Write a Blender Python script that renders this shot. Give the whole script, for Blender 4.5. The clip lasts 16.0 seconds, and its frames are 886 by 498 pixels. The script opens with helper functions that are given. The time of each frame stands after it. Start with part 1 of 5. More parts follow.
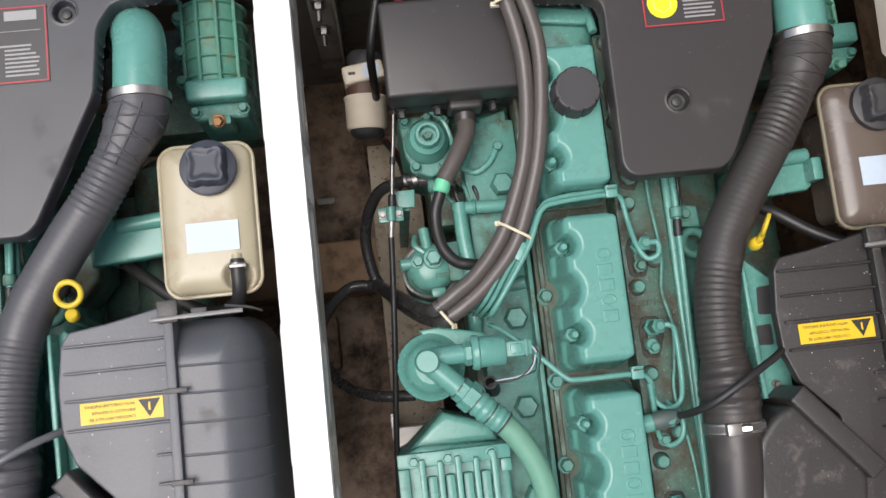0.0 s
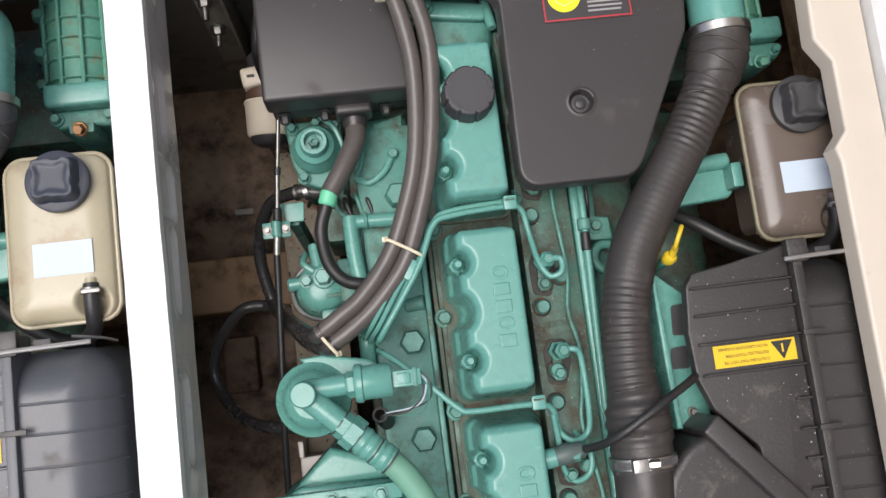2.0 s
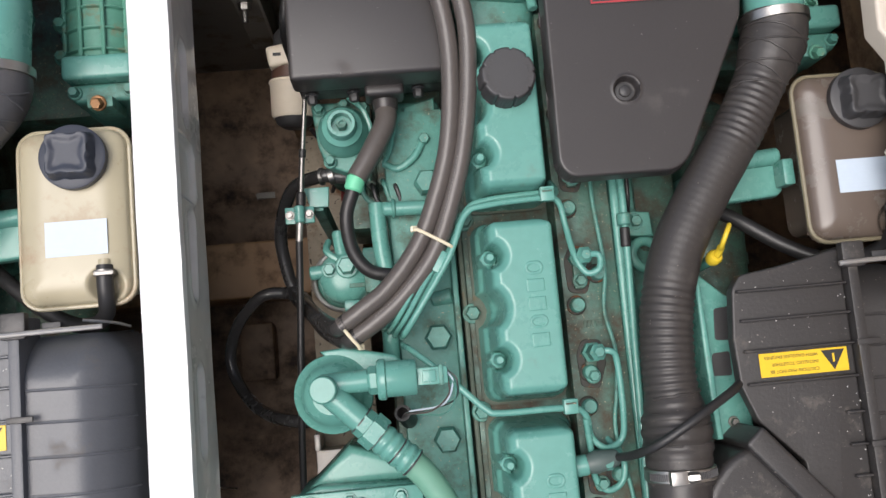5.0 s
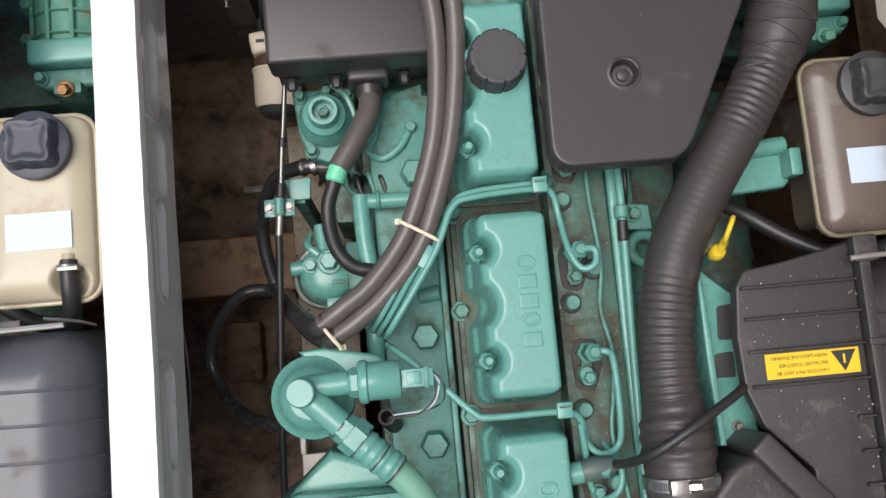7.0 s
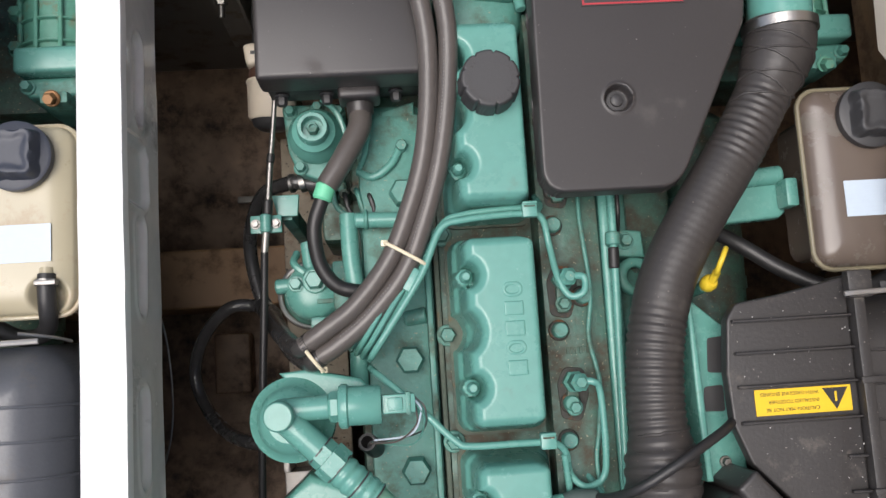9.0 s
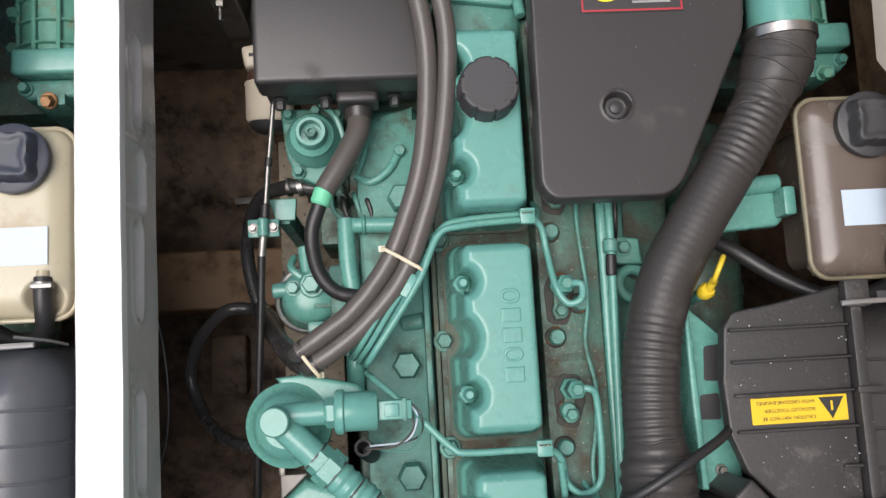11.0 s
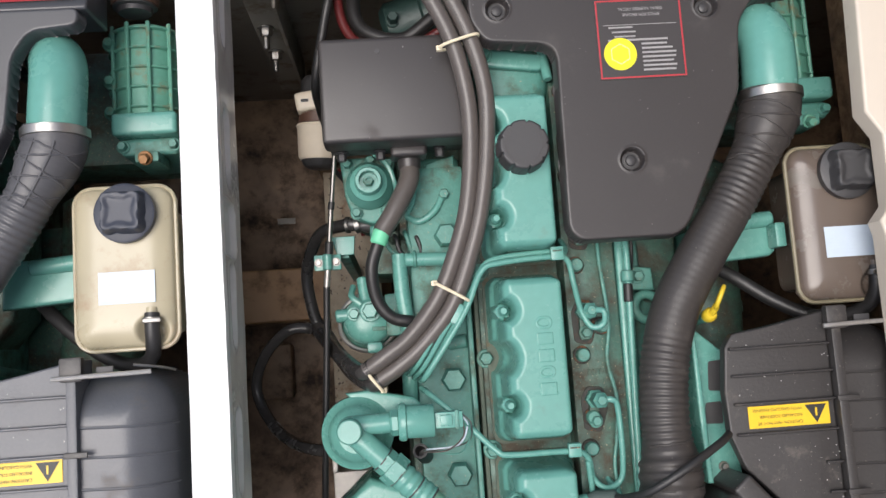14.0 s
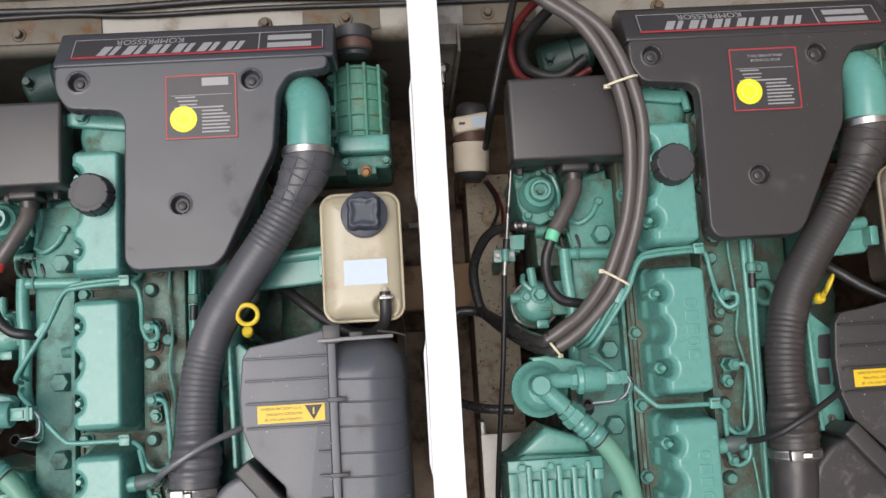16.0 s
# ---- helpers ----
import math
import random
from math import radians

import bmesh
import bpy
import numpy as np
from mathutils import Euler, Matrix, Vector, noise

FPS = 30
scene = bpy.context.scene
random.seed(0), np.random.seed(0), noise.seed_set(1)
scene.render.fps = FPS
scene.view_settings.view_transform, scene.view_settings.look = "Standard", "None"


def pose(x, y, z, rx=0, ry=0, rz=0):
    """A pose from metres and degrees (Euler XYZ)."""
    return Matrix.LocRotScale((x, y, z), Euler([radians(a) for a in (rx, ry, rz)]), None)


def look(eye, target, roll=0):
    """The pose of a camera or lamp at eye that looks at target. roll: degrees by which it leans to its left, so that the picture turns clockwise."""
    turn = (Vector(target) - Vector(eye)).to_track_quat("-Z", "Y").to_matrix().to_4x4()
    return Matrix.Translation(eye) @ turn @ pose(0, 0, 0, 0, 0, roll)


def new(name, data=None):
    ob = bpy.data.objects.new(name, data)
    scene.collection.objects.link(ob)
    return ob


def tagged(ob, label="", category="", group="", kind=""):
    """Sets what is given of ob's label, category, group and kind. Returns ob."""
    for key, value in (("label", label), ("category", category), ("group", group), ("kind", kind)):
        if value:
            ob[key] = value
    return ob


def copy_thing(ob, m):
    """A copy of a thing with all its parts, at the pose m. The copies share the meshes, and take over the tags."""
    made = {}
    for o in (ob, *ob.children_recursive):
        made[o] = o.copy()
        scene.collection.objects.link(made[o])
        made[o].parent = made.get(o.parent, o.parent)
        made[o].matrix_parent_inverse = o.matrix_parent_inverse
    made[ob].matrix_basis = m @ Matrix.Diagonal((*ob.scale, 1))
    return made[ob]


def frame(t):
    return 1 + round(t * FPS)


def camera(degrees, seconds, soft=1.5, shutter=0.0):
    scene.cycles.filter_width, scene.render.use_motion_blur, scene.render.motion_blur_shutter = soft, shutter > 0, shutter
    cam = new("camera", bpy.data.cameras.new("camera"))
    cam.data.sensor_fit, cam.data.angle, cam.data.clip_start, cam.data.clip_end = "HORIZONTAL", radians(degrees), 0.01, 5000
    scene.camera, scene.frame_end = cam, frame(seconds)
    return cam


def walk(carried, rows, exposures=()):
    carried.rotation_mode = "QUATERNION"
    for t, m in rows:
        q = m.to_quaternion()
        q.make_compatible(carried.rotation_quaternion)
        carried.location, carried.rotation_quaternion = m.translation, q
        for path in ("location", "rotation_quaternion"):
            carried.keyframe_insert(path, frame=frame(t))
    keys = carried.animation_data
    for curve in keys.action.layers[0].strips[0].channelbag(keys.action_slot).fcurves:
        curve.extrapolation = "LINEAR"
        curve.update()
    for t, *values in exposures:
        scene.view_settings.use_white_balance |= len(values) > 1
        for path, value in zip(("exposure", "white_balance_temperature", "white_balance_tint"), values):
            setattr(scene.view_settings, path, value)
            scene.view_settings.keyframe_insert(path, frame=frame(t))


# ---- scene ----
cam = camera(54.0, 16.0)
PATH = [
    (0.0, -0.0660, 0.0136, 1.7517, 7.66, -2.79, -6.30),
    (0.5, -0.0370, 0.0233, 1.7486, 7.41, -3.02, -8.22),
    (1.0, -0.0054, 0.0173, 1.7486, 7.99, -3.35, -7.25),
    (1.5, 0.0155, 0.0150, 1.7298, 7.93, -3.64, -7.22),
    (2.0, 0.0506, 0.0308, 1.6612, 7.91, -4.00, -7.18),
    (2.5, 0.0624, 0.0266, 1.6418, 7.91, -4.30, -6.64),
    (3.0, 0.0683, 0.0152, 1.6440, 7.39, -4.39, -6.19),
    (3.5, 0.0617, 0.0127, 1.6389, 7.20, -4.47, -5.59),
    (4.0, 0.0503, 0.0271, 1.6256, 7.30, -3.94, -5.17),
    (4.5, 0.0410, 0.0395, 1.6186, 7.20, -3.17, -5.21),
    (7.0, 0.0597, 0.0423, 1.5573, 6.93, -2.95, -5.21),
    (7.5, 0.0808, 0.0584, 1.5497, 7.02, -3.37, -4.85),
    (8.0, 0.0802, 0.0565, 1.5467, 7.44, -3.34, -4.11),
    (8.5, 0.0781, 0.0619, 1.5435, 7.27, -3.22, -3.90),
    (9.0, 0.0767, 0.0582, 1.5434, 7.37, -3.02, -3.65),
    (11.5, 0.0755, 0.0651, 1.5435, 7.31, -3.37, -3.22),
    (12.0, 0.0812, 0.0637, 1.5376, 7.14, -3.21, -3.23),
    (12.5, 0.0837, 0.0602, 1.5331, 7.26, -2.74, -3.24),
    (13.0, 0.0773, 0.0789, 1.5684, 6.88, -2.42, -3.27),
    (13.5, 0.0590, 0.0948, 1.6341, 7.13, -2.23, -3.14),
    (14.0, 0.0239, 0.1003, 1.6991, 6.61, -2.98, -3.98),
    (14.5, -0.0201, 0.1088, 1.7742, 6.73, -2.57, -4.05),
    (15.0, -0.0948, 0.1010, 1.8455, 6.85, -2.06, -3.96),
    (15.5, -0.1585, 0.0743, 1.9025, 7.09, -1.99, -3.79),
    (16.0, -0.2069, 0.0607, 1.9581, 7.28, -1.76, -3.41),
]
walk(cam, [(t, pose(x, y, z, rx, ry, rz)) for t, x, y, z, rx, ry, rz in PATH],
     exposures=((0.0, 0.48), (8.0, 0.50), (13.5, 0.52), (14.5, 0.58), (15.2, 0.48), (16.0, 0.31)))
LIGHT = 0.095

world = bpy.data.worlds.new("sky")
scene.world = world
world.use_nodes = True
wn = world.node_tree
sky = wn.nodes.new("ShaderNodeTexSky")
sky.sky_type = "NISHITA"
sky.sun_disc = False
sky.sun_elevation = radians(70)
sky.sun_rotation = radians(250)
sky.dust_density = 4.0
wn.links.new(sky.outputs[0], wn.nodes["Background"].inputs[0])
wn.nodes["Background"].inputs[1].default_value = LIGHT

sun = new("sun", bpy.data.lights.new("sun", "SUN"))
sun.data.energy = 2.2
sun.data.angle = radians(44)
sun.data.color = (1.0, 0.965, 0.955)
sun.matrix_world = look((-1.15, 0.0, 4.4), (0, 0.1, 0.6))


# ---- materials ----
def material(name, color, rough=0.5, metal=0.0, vary=0.12, scale=40.0, bump=0.15, dirt=None, dirt_amount=0.0,
             dirt_scale=9.0, coat=0.0, per_object=0.0, spec=0.5, specks=None, speck_scale=420.0, speck_level=0.70):
    m = bpy.data.materials.new(name)
    m.use_nodes = True
    n, l = m.node_tree.nodes, m.node_tree.links
    b = n["Principled BSDF"]
    b.inputs["Metallic"].default_value = metal
    b.inputs["Coat Weight"].default_value = coat
    b.inputs["Specular IOR Level"].default_value = spec
    co = n.new("ShaderNodeTexCoord")
    fine = n.new("ShaderNodeTexNoise")
    fine.inputs["Scale"].default_value = scale
    fine.inputs["Detail"].default_value = 6
    broad = n.new("ShaderNodeTexNoise")
    broad.inputs["Scale"].default_value = dirt_scale
    broad.inputs["Detail"].default_value = 8
    broad.inputs["Roughness"].default_value = 0.7
    geo = n.new("ShaderNodeNewGeometry")
    for t in (fine, broad):
        l.new(geo.outputs["Position"], t.inputs["Vector"])
    dark = n.new("ShaderNodeMix")
    dark.data_type = "RGBA"
    dark.inputs["A"].default_value = (*[c * (1 - vary) for c in color], 1)
    dark.inputs["B"].default_value = (*[min(1, c * (1 + vary)) for c in color], 1)
    l.new(fine.outputs["Fac"], dark.inputs["Factor"])
    out = dark.outputs["Result"]
    if per_object:
        info = n.new("ShaderNodeObjectInfo")
        hsv = n.new("ShaderNodeHueSaturation")
        mr = n.new("ShaderNodeMapRange")
        mr.inputs["To Min"].default_value = 1 - per_object
        mr.inputs["To Max"].default_value = 1 + per_object
        l.new(info.outputs["Random"], mr.inputs["Value"])
        l.new(mr.outputs["Result"], hsv.inputs["Value"])
        l.new(out, hsv.inputs["Color"])
        out = hsv.outputs["Color"]
    rr = n.new("ShaderNodeMapRange")
    rr.inputs["To Min"].default_value = max(0.03, rough - 0.08)
    rr.inputs["To Max"].default_value = min(1, rough + 0.12)
    l.new(broad.outputs["Fac"], rr.inputs["Value"])
    rough_out = rr.outputs["Result"]
    if dirt:
        ramp = n.new("ShaderNodeMapRange")
        ramp.inputs["From Min"].default_value = 0.66 - 0.30 * dirt_amount
        ramp.inputs["From Max"].default_value = 0.80 - 0.22 * dirt_amount
        l.new(broad.outputs["Fac"], ramp.inputs["Value"])
        mx = n.new("ShaderNodeMix")
        mx.data_type = "RGBA"
        mx.inputs["B"].default_value = (*dirt, 1)
        l.new(ramp.outputs["Result"], mx.inputs["Factor"])
        l.new(out, mx.inputs["A"])
        out = mx.outputs["Result"]
        add = n.new("ShaderNodeMath")
        add.operation = "MULTIPLY_ADD"
        add.use_clamp = True
        add.inputs[1].default_value = 0.35
        l.new(ramp.outputs["Result"], add.inputs[0])
        l.new(rough_out, add.inputs[2])
        rough_out = add.outputs[0]
    if specks:
        tiny = n.new("ShaderNodeTexNoise")
        tiny.inputs["Scale"].default_value = speck_scale
        tiny.inputs["Detail"].default_value = 1.5
        l.new(geo.outputs["Position"], tiny.inputs["Vector"])
        cut = n.new("ShaderNodeMapRange")
        cut.inputs["From Min"].default_value = speck_level
        cut.inputs["From Max"].default_value = speck_level + 0.05
        l.new(tiny.outputs["Fac"], cut.inputs["Value"])
        ms = n.new("ShaderNodeMix")
        ms.data_type = "RGBA"
        ms.inputs["B"].default_value = (*specks, 1)
        l.new(cut.outputs["Result"], ms.inputs["Factor"])
        l.new(out, ms.inputs["A"])
        out = ms.outputs["Result"]
    l.new(out, b.inputs["Base Color"])
    l.new(rough_out, b.inputs["Roughness"])
    if bump:
        bp = n.new("ShaderNodeBump")
        bp.inputs["Strength"].default_value = bump
        bp.inputs["Distance"].default_value = 0.002
        l.new(fine.outputs["Fac"], bp.inputs["Height"])
        l.new(bp.outputs["Normal"], b.inputs["Normal"])
    return m


GREEN_C = (0.110, 0.296, 0.250)
GREEN = material("green_paint", GREEN_C, 0.25, vary=0.10, scale=90, bump=0.06, dirt=(0.10, 0.16, 0.12), dirt_amount=0.14, dirt_scale=16)
GREEN_CAST = material("green_casting_paint", (0.080, 0.235, 0.194), 0.45, vary=0.2, scale=140, bump=0.35, dirt=(0.07, 0.08, 0.055), dirt_amount=0.50, dirt_scale=20, specks=(0.30, 0.30, 0.22))
GREEN_DIRTY = material("oily_green_casting", (0.052, 0.125, 0.094), 0.42, vary=0.3, scale=160, bump=0.4, dirt=(0.058, 0.045, 0.030), dirt_amount=0.78, dirt_scale=22, specks=(0.34, 0.30, 0.20), speck_level=0.69)
GREEN_RUST = material("rusty_green_casting", (0.10, 0.285, 0.21), 0.45, vary=0.2, scale=120, bump=0.3, dirt=(0.22, 0.15, 0.07), dirt_amount=0.42, dirt_scale=34)
PLASTIC = material("black_moulded_plastic", (0.037, 0.033, 0.032), 0.36, vary=0.10, scale=500, bump=0.04, dirt=(0.070, 0.062, 0.057), dirt_amount=0.25, dirt_scale=10, specks=(0.22, 0.21, 0.20), speck_scale=260, speck_level=0.755)
PLASTIC_DULL = material("dusty_black_plastic", (0.032, 0.0295, 0.0285), 0.40, vary=0.15, scale=300, bump=0.15, dirt=(0.12, 0.105, 0.09), dirt_amount=0.28, dirt_scale=26, specks=(0.32, 0.29, 0.25), speck_level=0.735)
CAPBLACK = material("cap_plastic", (0.040, 0.039, 0.040), 0.45, vary=0.12, scale=400, bump=0.04)
CAPBLUE = material("blue_black_cap_plastic", (0.035, 0.040, 0.055), 0.45, vary=0.12, scale=300, bump=0.04)
RUBBER = material("black_rubber_hose", (0.040, 0.0355, 0.033), 0.43, vary=0.18, scale=260, bump=0.10, dirt=(0.085, 0.075, 0.065), dirt_amount=0.30, dirt_scale=24, specks=(0.22, 0.19, 0.16), speck_scale=300, speck_level=0.735)
CABLE = material("dark_cable_sheath", (0.088, 0.077, 0.070), 0.34, vary=0.15, scale=160, bump=0.15)
CABLE_BLACK = material("black_cable_sheath", (0.02, 0.019, 0.019), 0.42, vary=0.2, scale=200, bump=0.15)
CABLE_OILY = material("oily_black_cable", (0.040, 0.038, 0.037), 0.24, vary=0.2, scale=120, bump=0.12)
CHROME = material("steel_clamp", (0.42, 0.405, 0.38), 0.36, 1.0, vary=0.08, scale=300, bump=0.1)
STEEL = material("zinc_steel", (0.26, 0.25, 0.235), 0.38, 1.0, vary=0.2, scale=200, bump=0.2, dirt=(0.25, 0.16, 0.09), dirt_amount=0.2, dirt_scale=40)
BRASS = material("corroded_bolt", (0.30, 0.155, 0.065), 0.55, 0.3, vary=0.2, scale=200, bump=0.3)
WHITE = material("white_gloss_paint", (0.71, 0.705, 0.70), 0.3, vary=0.03, scale=60, bump=0.05, dirt=(0.52, 0.49, 0.44), dirt_amount=0.10, dirt_scale=18)
CREAM = material("cream_gelcoat", (0.55, 0.49, 0.41), 0.4, vary=0.05, scale=30, bump=0.05, dirt=(0.35, 0.27, 0.19), dirt_amount=0.12, dirt_scale=16)
GUTTER = material("grey_glossy_channel", (0.60, 0.595, 0.58), 0.15, vary=0.12, scale=60, bump=0.06, dirt=(0.20, 0.195, 0.185), dirt_amount=0.3, dirt_scale=12)
TIE = material("nylon_cable_tie", (0.72, 0.64, 0.46), 0.4, vary=0.05, scale=100, bump=0.05)
TANK = material("aged_translucent_tank", (0.40, 0.355, 0.245), 0.28, vary=0.12, scale=18, bump=0.05, dirt=(0.31, 0.20, 0.125), dirt_amount=0.48, dirt_scale=11)
TANK_DARK = material("stained_brown_tank", (0.125, 0.098, 0.080), 0.22, vary=0.15, scale=14, bump=0.05, dirt=(0.16, 0.155, 0.135), dirt_amount=0.5, dirt_scale=9)
# paler copies for the second engine: bluish sky sheen put into the base colour
PLASTIC_SKYLIT = material("skylit_black_plastic", (0.084, 0.089, 0.100), 0.36, vary=0.12, scale=300, bump=0.12, dirt=(0.13, 0.11, 0.09), dirt_amount=0.2, dirt_scale=14)
RUBBER_SKYLIT = material("skylit_black_rubber", (0.075, 0.075, 0.080), 0.40, vary=0.15, scale=260, bump=0.08, dirt=(0.11, 0.10, 0.09), dirt_amount=0.25, dirt_scale=24)
PLASTIC_COOL_LIT = material("skylit_bluish_cover_plastic", (0.047, 0.048, 0.053), 0.34, vary=0.10, scale=500, bump=0.04, dirt=(0.085, 0.08, 0.08), dirt_amount=0.2, dirt_scale=10)
YELLOW = material("yellow_label", (0.74, 0.48, 0.02), 0.4, vary=0.06, scale=200, bump=0.02)
YELLOWP = material("yellow_dipstick_plastic", (0.66, 0.48, 0.03), 0.4, vary=0.1, scale=200, bump=0.1)
BLACKINK = material("black_ink", (0.02, 0.02, 0.018), 0.5, vary=0.1, bump=0.0)
REDINK = material("red_ink", (0.40, 0.032, 0.042), 0.4, vary=0.1, bump=0.0)
GREYINK = material("silver_ink", (0.30, 0.295, 0.29), 0.4, vary=0.2, scale=700, bump=0.0)
PAPER = material("pale_blue_label", (0.50, 0.58, 0.66), 0.45, vary=0.05, scale=120, bump=0.02)
STICKER = material("dark_sticker", (0.040, 0.036, 0.036), 0.4, vary=0.1, bump=0.0)
YELLOWDOT = material("yellow_dot", (0.78, 0.72, 0.02), 0.4, vary=0.05, bump=0.02)
BILGE = material("brown_stained_bilge", (0.175, 0.108, 0.060), 0.5, vary=0.6, scale=26, bump=0.6, dirt=(0.036, 0.025, 0.018), dirt_amount=0.68, dirt_scale=15)
TIMBER = material("wet_brown_timber", (0.25, 0.145, 0.068), 0.55, vary=0.3, scale=14, bump=0.4, dirt=(0.055, 0.034, 0.02), dirt_amount=0.5, dirt_scale=12)
LEAD = material("silver_grey_sheath", (0.17, 0.17, 0.175), 0.35, 0.3, vary=0.1, scale=100, bump=0.1)
RUSTPLATE = material("rust_spotted_plate", (0.098, 0.082, 0.056), 0.55, vary=0.15, scale=60, bump=0.2, dirt=(0.13, 0.06, 0.02), dirt_amount=0.5, dirt_scale=28)
RUSTY = material("rusty_pitted_bearer", (0.30, 0.250, 0.185), 0.65, vary=0.3, scale=90, bump=0.5, dirt=(0.15, 0.070, 0.032), dirt_amount=0.45, dirt_scale=30, specks=(0.05, 0.035, 0.025), speck_scale=150, speck_level=0.66)
BULKHEAD = material("worn_grey_bulkhead", (0.190, 0.177, 0.147), 0.34, vary=0.16, scale=25, bump=0.1, dirt=(0.115, 0.075, 0.036), dirt_amount=0.42, dirt_scale=13)
SEAL = material("grimy_joint", (0.075, 0.095, 0.07), 0.7, vary=0.4, scale=120, bump=0.4, dirt=(0.17, 0.095, 0.045), dirt_amount=0.32, dirt_scale=45)
SEAT = material("sooty_rust", (0.026, 0.026, 0.020), 0.6, vary=0.4, scale=150, bump=0.4, dirt=(0.26, 0.10, 0.035), dirt_amount=0.42, dirt_scale=70)
IVORY = material("ivory_plastic", (0.66, 0.58, 0.46), 0.38, vary=0.06, scale=80, bump=0.05)
BROWN = material("dark_brown_band", (0.09, 0.045, 0.03), 0.5, vary=0.1, scale=80)
STARTER = material("grimy_dark_green", (0.022, 0.048, 0.042), 0.45, vary=0.3, scale=120, bump=0.3, dirt=(0.06, 0.11, 0.10), dirt_amount=0.25, dirt_scale=50)
RED = material("red_cable_sheath", (0.105, 0.014, 0.014), 0.4, vary=0.15, scale=80, bump=0.1)
MINT = material("mint_green_tape", (0.15, 0.55, 0.33), 0.45, vary=0.05, scale=80, bump=0.1)
REDTAPE = material("red_tape", (0.60, 0.04, 0.04), 0.45, vary=0.05, scale=80, bump=0.1)
SEAMOLIVE = material("olive_moulding_seam", (0.20, 0.175, 0.115), 0.35, vary=0.15, scale=40, bump=0.05)
BOOT = material("grey_green_rubber", (0.075, 0.105, 0.095), 0.45, vary=0.12, scale=120, bump=0.1)
PALEHOSE = material("pale_green_hose", (0.145, 0.325, 0.235), 0.42, vary=0.08, scale=80, bump=0.1)
ALU = material("bare_aluminium", (0.44, 0.42, 0.39), 0.4, 0.8, vary=0.12, scale=120, bump=0.15)
# tan of the added wall, picked for its warm reflection
BOUNCETAN = material("warm_tan_bounce_wall", (0.40, 0.31, 0.25), 0.6, vary=0.05, scale=4, bump=0.02)
DECK = material("pale_deck", (0.55, 0.54, 0.52), 0.5, vary=0.06, scale=30)


# ---- mesh tools ----
def thing(name, base, label, category, group="", kind=""):
    e = new(name)
    e.empty_display_size = 0.02
    e.location = base
    bpy.context.view_layer.update()
    return tagged(e, label, category, group, kind)


def finish(bm, name, mat, smooth=40):
    bmesh.ops.recalc_face_normals(bm, faces=bm.faces)
    me = bpy.data.meshes.new(name)
    for f in bm.faces:
        f.smooth = True
    lim = radians(smooth)
    for e in bm.edges:
        if len(e.link_faces) == 2 and e.calc_face_angle(0) > lim:
            e.smooth = False
    bm.to_mesh(me)
    bm.free()
    me.materials.append(mat)
    return me


def world_place(ob):
    p, here = ob, Vector((0, 0, 0))
    while p is not None:
        here = here + p.location
        p = p.parent
    return here


def part(name, bm, mat, parent, label="", smooth=40):
    """One mesh under a thing or a part; the bmesh is in world metres."""
    here = world_place(parent)
    lo = Vector([min(v.co[i] for v in bm.verts) for i in range(3)])
    hi = Vector([max(v.co[i] for v in bm.verts) for i in range(3)])
    mid = Vector(((lo.x + hi.x) / 2, (lo.y + hi.y) / 2, lo.z))
    bmesh.ops.translate(bm, verts=bm.verts, vec=-mid)
    ob = new(name, finish(bm, name, mat, smooth))
    ob.parent = parent
    ob.location = mid - here
    if label:
        ob["label"] = label
    return ob


def single(name, bm, mat, label, category, kind="", group="", smooth=40):
    lo = Vector([min(v.co[i] for v in bm.verts) for i in range(3)])
    hi = Vector([max(v.co[i] for v in bm.verts) for i in range(3)])
    mid = Vector(((lo.x + hi.x) / 2, (lo.y + hi.y) / 2, lo.z))
    bmesh.ops.translate(bm, verts=bm.verts, vec=-mid)
    ob = new(name, finish(bm, name, mat, smooth))
    ob.location = mid
    return tagged(ob, label, category, group, kind)


def soften(bm, edges, width, segs=2):
    bmesh.ops.bevel(bm, geom=list(edges), offset=width, segments=segs, profile=0.6, affect="EDGES", clamp_overlap=True)


def box(lo, hi, bevel=0.0, segs=2, bm=None):
    out = bm or bmesh.new()
    b = bmesh.new()
    bmesh.ops.create_cube(b, size=1)
    for v in b.verts:
        v.co = Vector([(lo[i] + hi[i]) / 2 + v.co[i] * (hi[i] - lo[i]) for i in range(3)])
    if bevel:
        soften(b, b.edges, bevel, segs)
    return merge(out, b)


def merge(out, b, m=None):
    if m is not None:
        bmesh.ops.transform(b, matrix=m, verts=b.verts)
    made = {v: out.verts.new(v.co) for v in b.verts}
    for f in b.faces:
        out.faces.new([made[v] for v in f.verts])
    b.free()
    return out


